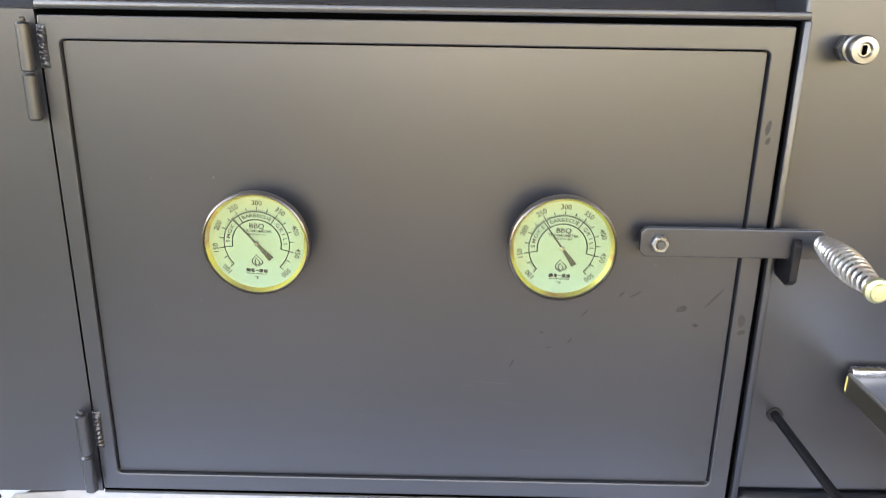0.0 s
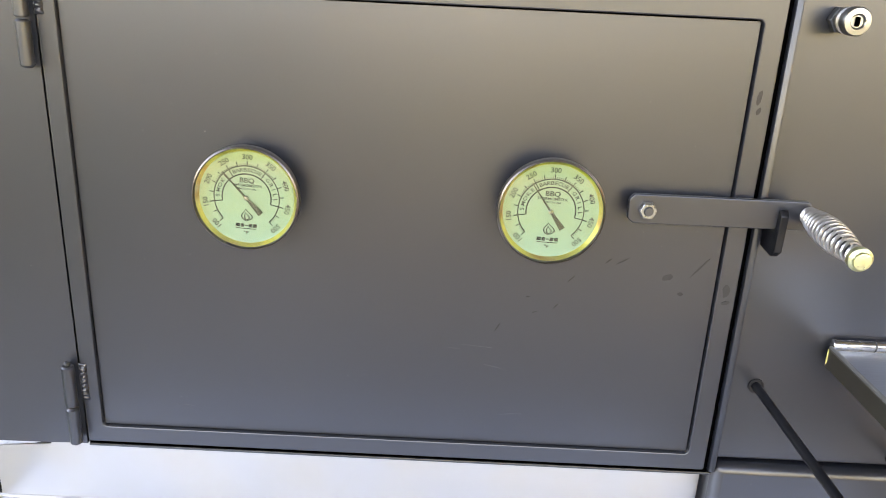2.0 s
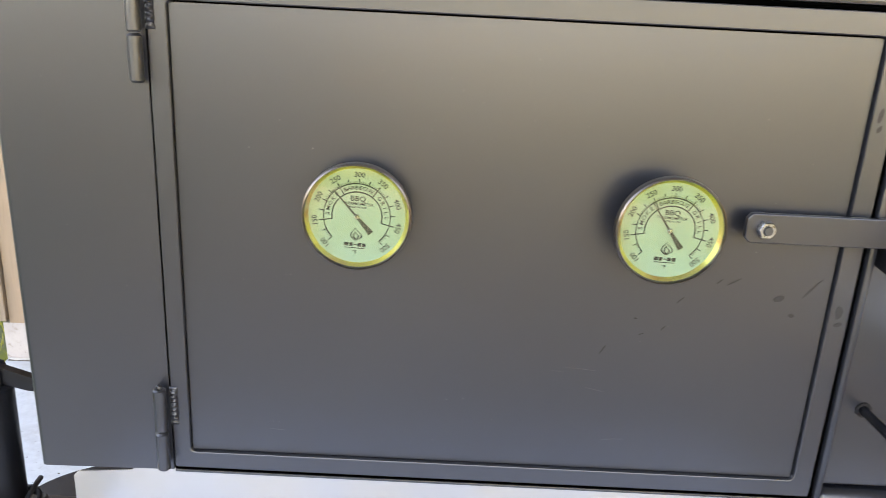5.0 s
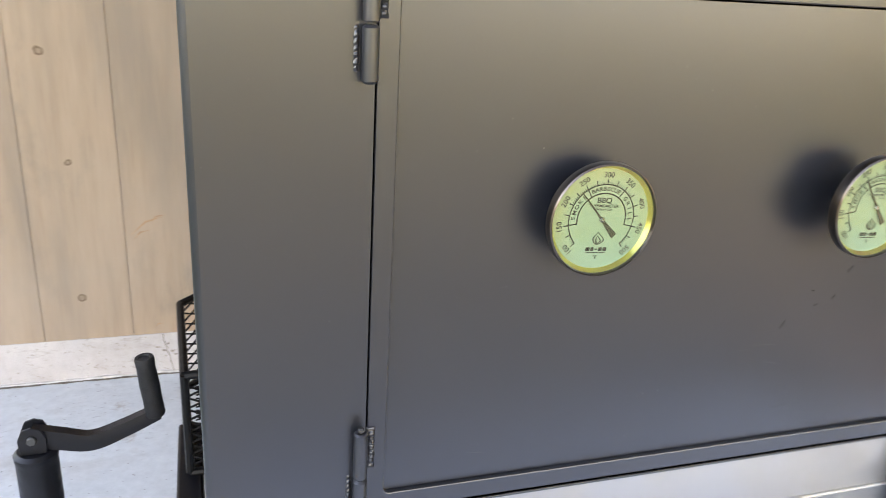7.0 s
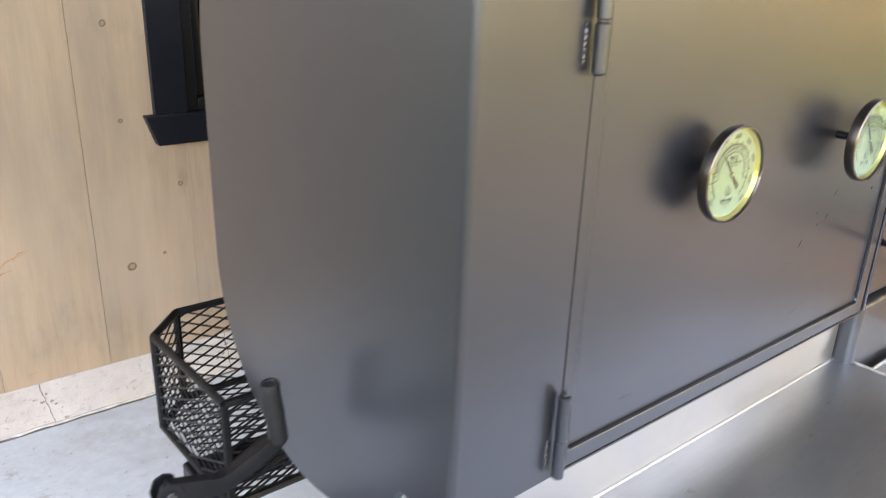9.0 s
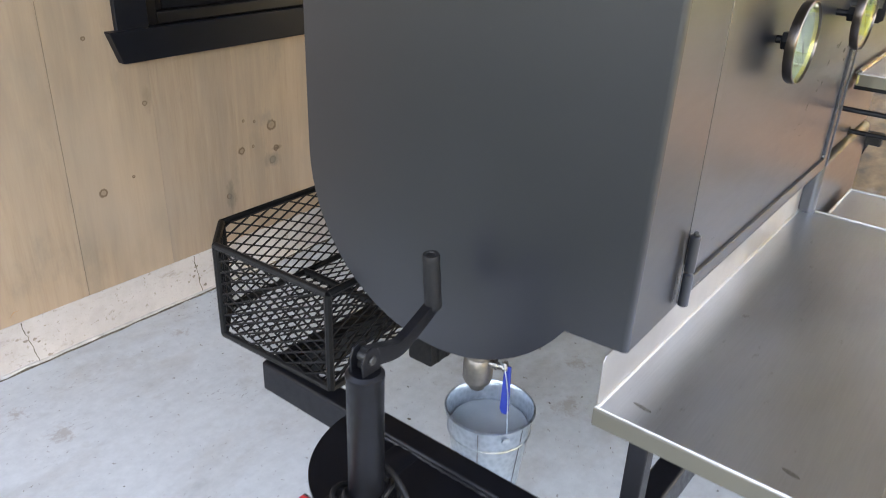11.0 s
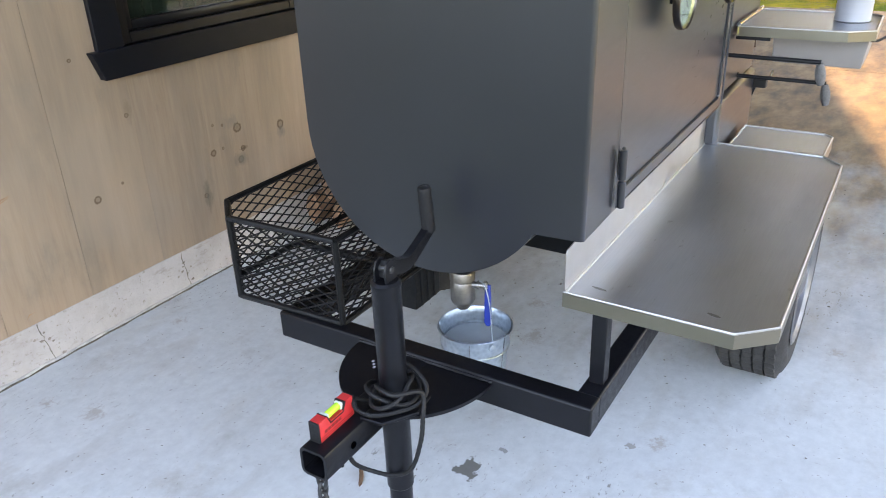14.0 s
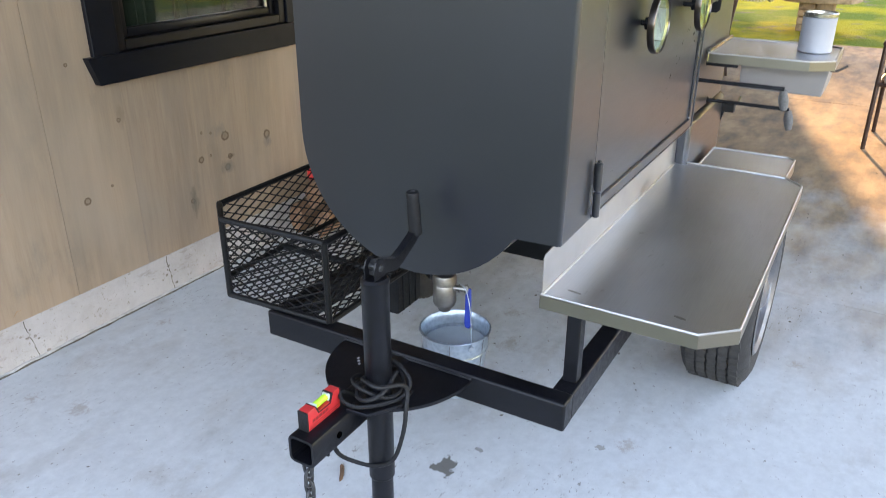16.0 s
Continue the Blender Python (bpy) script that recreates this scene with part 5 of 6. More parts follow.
# safety chain under the hitch tube
for k in range(4):
    bm = B()
    z = 0.332 - k * 0.0265
    pts = []
    for i in range(20):
        a = 2 * math.pi * i / 20
        u, v = 0.0105 * math.cos(a), 0.021 * math.sin(a)
        pts.append((-1.028 + (u if k % 2 else 0), 1.303 + (0 if k % 2 else u), z + v))
    sweep(bm, pts, 0.0038, 8, True)
    part("chain_link", bm, M["steel_dark"], hitch, "dark steel chain link")
bm = B()
rod(bm, (-1.028, 1.303, 0.36), (-1.028, 1.303, 0.335), 0.004, 10)
part("chain_eye", bm, M["tube_black"], hitch)
bm = B()
rod(bm, (-0.985, 1.285, 0.358), (-0.985, 1.285, 0.34), 0.004, 10)
part("chain_eye", bm, M["tube_black"], hitch)

# lighting cable wound round the jack
loop = []
for i in range(30):
    a = 2 * math.pi * i / 12 + 1.2
    rr = 0.043 + 0.010 * math.sin(i * 0.9)
    loop.append((JX + rr * math.cos(a) * 1.05, JY + rr * math.sin(a), 0.458 + 0.016 * math.sin(i * 0.73) + 0.0006 * i))
loop += [(JX + 0.01, JY - 0.06, 0.47), (JX - 0.005, JY - 0.07, 0.42), (JX - 0.01, JY - 0.064, 0.36), (JX - 0.02, JY - 0.045, 0.295), (JX - 0.03, JY - 0.005, 0.268), (JX - 0.045, JY + 0.04, 0.272), (JX - 0.07, JY + 0.06, 0.30), (JX - 0.085, JY + 0.063, 0.335)]
bm = B()
pts = smooth_path(loop, 8)
sweep(bm, pts, 0.005, 8, radii=[0.0044 + 0.0009 * (i % 2) for i in range(len(pts))])
part("light_cable", bm, M["rubber"], trailer, "black ribbed wiring loom")
bm = B()
pts = smooth_path([(JX - 0.02, JY + 0.05, 0.43), (JX - 0.05, JY + 0.06, 0.452), (JX - 0.068, JY + 0.045, 0.445), (JX - 0.062, JY + 0.015, 0.436), (JX - 0.035, JY - 0.02, 0.436), (JX + 0.01, JY - 0.05, 0.44), (JX + 0.035, JY - 0.055, 0.47), (JX + 0.045, JY + 0.0, 0.5), (JX + 0.03, JY + 0.05, 0.485)], 14)
sweep(bm, pts, 0.005, 8, radii=[0.0044 + 0.0009 * (i % 2) for i in range(len(pts))])
part("light_cable", bm, M["rubber"], trailer)

# wheels
def wheel(xc, y_out, sign):
    """A trailer wheel: treaded tyre and a pressed rim, its outer face towards sign * y."""
    Rt, W = 0.295, 0.200
    ax = (0, -sign, 0)
    o = (xc, y_out, Rt)
    bm = B()
    lathe(bm, [(0.18, -0.02), (0.2, -0.006), (0.245, -0.001), (0.272, -0.012), (0.285, -0.024), (0.286, -W + 0.024), (0.272, -W + 0.012), (0.245, -W), (0.2, -W), (0.18, -W + 0.02)], o, (0, sign, 0), 64, True)
    wh = part("wheel", bm, M["tyre"], trailer, "dusty trailer wheel")
    for k in range(5):
        d0 = -0.024 - k * (W - 0.048) / 5
        d1 = d0 - (W - 0.048) / 5 + 0.006
        bm = B()
        n = 180
        rows = []
        for i in range(n):
            a = 2 * math.pi * i / n
            zig = 0.0009 * (1 if (i // 2) % 2 else -1)
            rr = Rt - (0.0035 if i % 3 == 0 else 0)
            rows.append([bm.verts.new((xc + r * math.cos(a), y_out + sign * (d + zig), Rt + r * math.sin(a))) for r, d in ((0.282, d0), (rr, d0), (rr, d1), (0.282, d1))])
        for i in range(n):
            a, b = rows[i], rows[(i + 1) % n]
            for j in range(4):
                bm.faces.new((a[j], a[(j + 1) % 4], b[(j + 1) % 4], b[j]))
        part("tread_rib", bm, M["tread"], wh)
    bm = B()
    lathe(bm, [(0.19, -0.004), (0.183, 0.0), (0.172, -0.01), (0.165, -0.04), (0.12, -0.046), (0.075, -0.03), (0.05, -0.03), (0.045, -0.012), (0.03, -0.004), (0, -0.003)], o, (0, sign, 0), 48)
    part("rim", bm, plain("grey wheel paint", (0.16, 0.16, 0.17), 0.4, 0.6, 0.2, 20), wh, "grey steel rim")
    for i in range(5):
        a = 2 * math.pi * i / 5
        bm = B()
        hexagon(bm, (xc + 0.06 * math.cos(a), y_out - sign * 0.03, Rt + 0.06 * math.sin(a)), (0, sign, 0), 0.011, 0.016)
        part("lug_nut", bm, M["chrome"], wh)
    return wh


wheel(0.335, 0.622, -1)
wheel(0.335, 1.968, 1)
bm = B()
rod(bm, (0.335, 0.75, 0.295), (0.335, 1.84, 0.295), 0.03, 20)
part("axle", bm, M["tube_black"], trailer)

# drain valve under the tank
VX, VY = -0.481, 1.297
bm = B()
rod(bm, (VX, VY, 0.625), (VX, VY, 0.53), 0.024, 24)
valve = part("drain_valve", bm, M["tube_black"], trailer, "ball valve under the tank")
bm = B()
lathe(bm, [(0, 0.545), (0.028, 0.545), (0.0305, 0.539), (0.0305, 0.522), (0.0265, 0.519), (0.0295, 0.512), (0.030, 0.470), (0.026, 0.460), (0.021, 0.456), (0.015, 0.444), (0.012, 0.444), (0.012, 0.46), (0, 0.46)], (VX, VY, 0), (0, 0, 1), 32)
part("valve_body", bm, plain("dull plated body", (0.25, 0.23, 0.21), 0.46, 1, 0.12, 60), valve, "dull plated valve body")
bm = B()
rod(bm, (VX, VY - 0.026, 0.512), (VX + 0.012, VY - 0.062, 0.512), 0.008, 14)
hexagon(bm, (VX + 0.01, VY - 0.052, 0.512), (0.3, -1, 0), 0.011, 0.008)
lathe(bm, [(0.0075, 0), (0.0105, 0.0), (0.0105, 0.004), (0.0075, 0.004)], (VX + 0.004, VY - 0.038, 0.512), (0.3, -1, 0), 16, True)
part("valve_stem", bm, plain("plated valve stem", (0.30, 0.29, 0.27), 0.32, 1, 0.3, 80), valve)
bm = B()
prism(bm, [(VY - 0.069, 0.515), (VY - 0.055, 0.515), (VY - 0.052, 0.412), (VY - 0.057, 0.402), (VY - 0.067, 0.402), (VY - 0.071, 0.412)], "x", VX + 0.008, VX + 0.015, 0.002, 2)
part("valve_lever", bm, M["blue"], valve, "blue vinyl lever hanging down")

# wire basket of expanded metal beside the tank
basket = thing("firewood_basket", (-0.2, 1.72, FZ1), "black expanded metal firewood basket on the trailer frame", "basket")
basket.parent = trailer
basket.location = Vector((-0.2, 1.72, FZ1)) - trailer.location
for key in ("category",):
    del basket[key]
BZ0, BZ1 = 0.432, 0.648
plan = [(-0.666, 1.522), (-0.678, 1.845), (-0.598, 1.932), (0.30, 1.932), (0.30, 1.522)]


def edge_bar(p0, p1, w=0.012):
    bm = B()
    p0, p1 = Vector(p0), Vector(p1)
    sweep(bm, [p0, p1], w * 0.7, 8)
    return part("edge_bar", bm, M["mesh_black"], basket)


for i in range(5):
    a, b = plan[i], plan[(i + 1) % 5]
    for z in (BZ0, BZ1):
        edge_bar((*a, z), (*b, z))
    edge_bar((*a, BZ0), (*a, BZ1))
for x in (-0.36, 0.0):
    edge_bar((x, 1.522, BZ0), (x, 1.932, BZ0), 0.016)


def mesh_panel(origin, u, v, lu, lv, inside=None, pu=0.057, pv=0.0258, w=0.0037):
    """Expanded metal: crossing slanted strands clipped to a flat panel."""
    o, u, v = Vector(origin), Vector(u).normalized(), Vector(v).normalized()
    nrm = u.cross(v)
    bm = B()
    slope = pv / pu
    step = pv
    for sgn in (1, -1):
        lo = -lu * slope if sgn > 0 else 0
        hi = lv if sgn > 0 else lv + lu * slope
        c = lo + step * 0.5
        while c < hi:
            # the strand v = c + sgn * slope * u, clipped to the panel
            ua, ub = 0.0, lu
            if sgn > 0:
                ua, ub = max(ua, -c / slope), min(ub, (lv - c) / slope)
            else:
                ua, ub = max(ua, (c - lv) / slope), min(ub, c / slope)
            if inside:
                clipped = inside(c, sgn * slope, ua, ub)
                ua, ub = clipped
            if ub - ua > 0.006:
                p, q = o + u * ua + v * (c + sgn * slope * ua), o + u * ub + v * (c + sgn * slope * ub)
                t = (q - p).normalized()
                s = t.cross(nrm)
                off = nrm * (0.0012 * sgn)
                vs = []
                for e in (p, q):
                    for a, b in ((-w / 2, -0.0012), (w / 2, -0.0012), (w / 2, 0.0012), (-w / 2, 0.0012)):
                        vs.append(bm.verts.new(e + s * a + nrm * b + off))
                for k in range(4):
                    bm.faces.new((vs[k], vs[(k + 1) % 4], vs[4 + (k + 1) % 4], vs[4 + k]))
            c += step
    return part("mesh_panel", bm, M["mesh_black"], basket, angle=60)


hgt = BZ1 - BZ0
for a, b in zip(plan, plan[1:] + plan[:1]):
    run = Vector((b[0] - a[0], b[1] - a[1], 0))
    mesh_panel((*a, BZ0), run, (0, 0, 1), run.length, hgt)
mesh_panel((-0.655, 1.527, BZ0), (1, 0, 0), (0, 1, 0), 0.95, 0.396, lambda c, s, ua, ub: (max(ua, (c - 0.33) / (1.11 - s)), ub))

# black box under the basket
bm = B()
box(bm, -0.275, -0.14, 1.578, 1.654, 0.25, 0.40, 0.006)
box(bm, -0.280, -0.135, 1.572, 1.654, 0.385, 0.408, 0.004)
for x in (-0.245, -0.21, -0.175):
    box(bm, x - 0.004, x + 0.004, 1.574, 1.58, 0.255, 0.382, 0.001, 1)
part("battery_box", bm, M["rubber"], trailer, "black plastic box under the frame")
bm = B()
sweep(bm, smooth_path([(-0.22, 1.60, 0.40), (-0.21, 1.56, 0.41), (-0.17, 1.53, 0.37), (-0.13, 1.55, 0.32), (-0.10, 1.62, 0.35), (-0.09, 1.66, 0.38)], 6), 0.005, 8)
part("hose", bm, M["rubber"], trailer)

# ---- loose things ----
def bucket(x, y, z, top, r):
    """A galvanised pail that hangs by its wire bail from the valve's stem."""
    b = thing("bucket", (x, y, z), "galvanised steel pail hung by its wire bail under the valve", "bucket")
    rb, h0 = r * 0.78, top - z
    bm = B()
    prof = [(0, 0.008), (rb - 0.003, 0.008), (rb, 0.0), (rb + 0.002, 0.004)]
    for k in range(1, 13):
        prof.append((rb + (r - rb) * k / 12 + (0.0022 if k == 9 else 0), h0 * k / 12))
    prof += [(r + 0.003, h0 - 0.002), (r + 0.004, h0 + 0.002), (r + 0.0015, h0 + 0.004), (r - 0.0015, h0), (r - 0.004, h0 - 0.02), (r - 0.007, h0 - 0.034), (r - 0.005, h0 - 0.037), (rb - 0.003, 0.012), (0, 0.012)]
    lathe(bm, prof, (x, y, z), (0, 0, 1), 56)
    part("body", bm, M["galv"], b)
    bm = B()
    lathe(bm, [(0, h0 * 0.76), (r * 0.91, h0 * 0.76), (r * 0.91, h0 * 0.76 - 0.004), (0, h0 * 0.76 - 0.004)], (x, y, z), (0, 0, 1), 48)
    part("liquid", bm, M["water"], b, "cloudy liquid")
    for hh, rr in ((h0 + 0.001, r + 0.0035), (h0 * 0.72, r * 0.939 + 0.0022)):
        bm = B()
        lathe(bm, [(rr - 0.0025, hh - 0.003), (rr + 0.001, hh - 0.002), (rr + 0.0018, hh), (rr + 0.001, hh + 0.002), (rr - 0.0025, hh + 0.003)], (x, y, z), (0, 0, 1), 56, True)
        part("hoop", bm, M["galv"], b, "rolled hoop")
    for a in (200, 262, 320):
        ca, sa = math.cos(radians(a)), math.sin(radians(a))
        bm = B()
        sweep(bm, [(x + ca * (rb + 0.001), y + sa * (rb + 0.001), z + 0.004), (x + ca * (r + 0.0005), y + sa * (r + 0.0005), z + h0 * 0.97)], 0.0012, 6)
        part("seam", bm, M["zinc"], b)
    ears = []
    for s in (-1, 1):
        d = Vector((-0.56, -0.83, 0)) * s
        e = Vector((x, y, top - 0.018)) + d * (r + 0.001)
        ears.append(e)
        bm = B()
        lathe(bm, [(0, 0), (0.009, 0), (0.009, 0.003), (0.004, 0.005), (0, 0.005)], e, d, 14)
        part("ear", bm, M["galv"], b)
    hook = Vector((VX + 0.006, VY - 0.045, 0.522))
    bm = B()
    sweep(bm, smooth_path([ears[1], ears[1] + Vector((0, 0, 0.03)), (hook * 2 + ears[1]) / 3 + Vector((0, -0.012, 0.012)), hook, (hook * 2 + ears[0]) / 3 + Vector((0, 0.03, 0.0)), ears[0] + Vector((0.004, 0.004, 0.03)), ears[0]], 8), 0.0015, 6)
    part("bail", bm, M["galv"], b, "pale wire bail")
    return b


bucket(-0.437, 1.29, 0.195, 0.372, 0.090)

can = thing("tin_can", (0.80, 0.668, 0.957), "white tin can with a bright rim on the folding shelf", "can")
bm = B()
lathe(bm, [(0, 0.0), (0.049, 0.0), (0.051, 0.002), (0.0505, 0.004), (0.0505, 0.104), (0.0515, 0.107), (0.0, 0.107)], (0.80, 0.668, 0.958), (0, 0, 1), 40)
part("body", bm, M["white"], can)
bm = B()
lathe(bm, [(0.0515, 0.1075), (0.0525, 0.109), (0.0525, 0.119), (0.0505, 0.122), (0.047, 0.119), (0.046, 0.11), (0.0, 0.11)], (0.80, 0.668, 0.958), (0, 0, 1), 40)
part("rim", bm, M["chrome"], can, "bright metal rim")

bm = B()
prism(bm, [(0.602, 0.928), (0.862, 0.928), (0.856, 0.846), (0.612, 0.842)], "x", 0.66, 0.90, 0.004)
bin_ob = part("hanging_bin", bm, M["plastic_white"], None)
tagged(bin_ob, "milky white plastic bin hung under the folding shelf", "bin")
bm = B()
pts = smooth_path([(0.72, 0.604, 0.914), (0.72, 0.585, 0.916), (0.73, 0.57, 0.924), (0.74, 0.56, 0.93)], 5)
sweep(bm, pts, 0.004, 8)
part("hook", bm, M["steel_dark"], bin_ob, "dark wire hook")

lev = thing("spirit_level", (-0.975, 1.315, 0.421), "small red torpedo spirit level standing on the hitch tube", "level")
LX0, LX1, LY0, LY1, LZ = -1.028, -0.918, 1.295, 1.319, 0.4212
bm = B()
prism(bm, [(LX0 + 0.004, LZ), (LX1 - 0.004, LZ), (LX1 - 0.004, LZ + 0.046), (LX1 - 0.028, LZ + 0.046), (LX1 - 0.036, LZ + 0.030), (LX0 + 0.036, LZ + 0.030), (LX0 + 0.028, LZ + 0.046), (LX0 + 0.004, LZ + 0.046)], "y", LY0, LY1, 0.0015, 2)
part("body", bm, M["red"], lev)
for x0, x1 in ((LX0, LX0 + 0.0045), (LX1 - 0.0045, LX1)):
    bm = B()
    box(bm, x0, x1, LY0 - 0.0005, LY1 + 0.0005, LZ, LZ + 0.0455, 0.001, 1)
    part("end_cap", bm, M["rubber"], lev, "black end cap")
bm = B()
prism(bm, [(LX1 - 0.029, LZ + 0.0462), (LX1 - 0.037, LZ + 0.029), (LX0 + 0.037, LZ + 0.029), (LX0 + 0.029, LZ + 0.0462), (LX0 + 0.026, LZ + 0.0462), (LX0 + 0.035, LZ + 0.0262), (LX1 - 0.035, LZ + 0.0262), (LX1 - 0.026, LZ + 0.0462)], "y", LY0 - 0.0006, LY1 + 0.0006)
part("vial_frame", bm, M["rubber"], lev, "black vial frame")
bm = B()
rod(bm, (LX0 + 0.033, (LY0 + LY1) / 2, LZ + 0.038), (LX1 - 0.033, (LY0 + LY1) / 2, LZ + 0.038), 0.0075, 16, rim=0.002)
part("vial", bm, M["lime"], lev, "lime green vial")
for x0, x1 in ((LX0 + 0.031, LX0 + 0.037), (LX1 - 0.037, LX1 - 0.031)):
    bm = B()
    box(bm, x0, x1, LY0 + 0.003, LY1 - 0.003, LZ + 0.0302, LZ + 0.0462, 0.002)
    part("vial_block", bm, M["pale"], lev)
for k, (x0, x1) in enumerate(((0.016, 0.024), (0.027, 0.034), (0.037, 0.046), (0.049, 0.056), (0.059, 0.066))):
    bm = B()
    box(bm, LX0 + x0, LX0 + x1, LY0 - 0.0006, LY0 + 0.0002, LZ + 0.015, LZ + 0.0215)
    part("print_bar", bm, M["dark_red"], lev, "dark red print")
# dark red strips paint the shade of two moulded grooves
for z in (0.004, 0.009):
    bm = B()
    box(bm, LX0 + 0.006, LX1 - 0.006, LY0 - 0.0005, LY0 + 0.0002, LZ + z, LZ + z + 0.0012)
    part("groove_line", bm, M["dark_red"], lev)

# firewood in the basket
def log(x, y, z, ln, r, yaw, roll, seed):
    rs = random.Random(seed)
    lg = thing("firewood_log", (x, y, z), "split firewood log, orange-brown heart, piled by the house wall", "firewood", "logs by the wall")
    prof = []
    for i in range(13):
        a = radians(-65 + 130 * i / 12)
        prof.append((r * math.cos(a) * rs.uniform(0.95, 1.05), r * math.sin(a) * rs.uniform(0.95, 1.05)))
    m = Matrix.Translation((x, y, z)) @ Matrix.Rotation(radians(yaw), 4, "Z") @ Matrix.Rotation(radians(roll), 4, "X")
    bm = B()
    prism(bm, [(-r * 0.15, 0.0)] + prof, "x", -ln / 2, ln / 2, 0.002, 1)
    bmesh.ops.transform(bm, matrix=m, verts=bm.verts)
    part("heartwood", bm, M["split"], lg)
    bm = B()
    shell = [(p[0] * 1.015, p[1] * 1.015) for p in prof] + [(p[0] * 1.09, p[1] * 1.09) for p in prof[::-1]]
    prism(bm, shell, "x", -ln / 2 + 0.004, ln / 2 - 0.006)
    bmesh.ops.transform(bm, matrix=m, verts=bm.verts)
    part("bark_strip", bm, M["log_bark"], lg)


for i, (x, y, z, ln, r, yaw, roll) in enumerate(((0.70, 2.46, 0.075, 0.40, 0.080, 4, 20), (0.72, 2.60, 0.078, 0.42, 0.080, -4, 5), (1.12, 2.50, 0.075, 0.38, 0.080, 8, 30), (0.72, 2.53, 0.200, 0.40, 0.078, 7, 15), (1.08, 2.57, 0.200, 0.36, 0.076, -6, 10))):
    log(x, y, z, ln, r, yaw, roll, i)
bm = B()
lathe(bm, [(0, 0), (0.03, 0), (0.034, 0.006), (0.034, 0.05), (0.02, 0.07), (0.012, 0.08), (0.012, 0.1), (0, 0.1)], (0.575, 2.58, 0.262), (0.12, 0.05, 1), 24)
tagged(part("fluid_bottle", bm, M["red"]), "red plastic bottle standing on the firewood", "bottle")

# litter on the slab
bm = B()
rs = random.Random(11)
for i in range(190):
    x, y = rs.uniform(-1.7, 3.0), rs.uniform(0.1, 2.66)
    s = rs.choice((0.0025, 0.003, 0.004, 0.005, 0.007))
    a = rs.uniform(0, 6.28)
    k = rs.uniform(0.25, 0.8)
    vs = []
    for j in range(5):
        t = 2 * math.pi * j / 5
        u, v = s * math.cos(t) * rs.uniform(0.6, 1.3), s * k * math.sin(t)
        vs.append(bm.verts.new((x + u * math.cos(a) - v * math.sin(a), y + u * math.sin(a) + v * math.cos(a), 0.0008 + rs.uniform(0, 0.002))))
    bm.faces.new(vs)
    top = bm.verts.new((x, y, 0.003 + s * 0.3))
    for j in range(5):
        bm.faces.new((vs[j], vs[(j + 1) % 5], top))
tagged(part("leaf_litter", bm, M["debris"]), "scattered dark leaf crumbs on the slab", "litter", kind="stuff")
# grass at the edge of the slab, west of the house corner
bm = B()
rs = random.Random(21)
for i in range(1500):
    x, y = -1.74 - abs(rs.gauss(0, 0.28)), rs.uniform(1.2, 4.5)
    a, h, lean = rs.uniform(0, 6.28), rs.uniform(0.03, 0.085), rs.uniform(0.0, 0.05)
    w = Vector((math.cos(a + 1.57), math.sin(a + 1.57), 0)) * rs.uniform(0.0015, 0.003)
    p, q = Vector((x, y, -0.06)), Vector((x + lean * math.cos(a), y + lean * math.sin(a), -0.06 + h))
    bm.faces.new([bm.verts.new(p - w), bm.verts.new(p + w), bm.verts.new(q)])
tagged(part("grass_tufts", bm, M["leaf_yellow"], recalc=False), "short grass tufts along the slab edge", "grass", kind="stuff")
bm = B()
rs = random.Random(3)
pts = [(-0.672, 1.506), (-0.682, 1.506), (-0.705, 1.488), (-0.728, 1.474), (-0.734, 1.467), (-0.722, 1.467), (-0.7, 1.478), (-0.68, 1.494)]
prism(bm, pts, "z", 0.001, 0.005, 0.0015, 1)
tagged(part("wood_chip", bm, M["chip"]), "thin brown wood chip lying on the slab", "wood chip")


# ---- the garden beyond ----
def patio_chair(m, label):
    """A metal patio chair with a sling seat and slatted back. It faces -x at the origin."""
    ch = thing("patio_chair", (0, 0, 0), label, "chair", "patio chairs")
    def bar(name, pts, r=0.013, lab=""):
        bm = B()
        sweep(bm, smooth_path(pts, 5), r, 8)
        return part(name, bm, M["brown_metal"], ch, lab)
    for s in (-0.27, 0.27):
        bar("leg", [(-0.24, s, 0.0), (-0.235, s, 0.3), (-0.225, s, 0.64)])
        bar("leg", [(0.25, s, 0.0), (0.22, s, 0.3), (0.23, s, 0.5), (0.29, s, 0.93)])
        bar("arm", [(-0.26, s, 0.645), (-0.1, s, 0.665), (0.1, s, 0.66), (0.245, s, 0.64)], 0.016)
        bar("seat_rail", [(-0.235, s, 0.40), (0.225, s, 0.385)])
    bar("cross_rail", [(-0.235, -0.27, 0.40), (-0.235, 0.27, 0.40)])
    bar("cross_rail", [(0.22, -0.27, 0.385), (0.22, 0.27, 0.385)])
    bar("top_rail", [(0.285, -0.27, 0.92), (0.30, 0, 0.935), (0.285, 0.27, 0.92)])
    for k in range(7):
        y = -0.21 + k * 0.07
        bar("slat", [(0.225, y, 0.39), (0.24, y, 0.6), (0.288, y, 0.92)], 0.007)
    bm = B()
    box(bm, -0.225, 0.21, -0.245, 0.245, 0.405, 0.465, 0.02, 3)
    part("seat", bm, M["cushion"], ch, "pale beige seat pad")
    ch.matrix_basis = m
    return ch


c1 = patio_chair(pose(3.575, 0.215, 0, 0, 0, -4), "dark bronze patio chair with a pale seat pad on the slab")
copy_thing(c1, pose(5.4, 2.06, 0, 0, 0, -65))

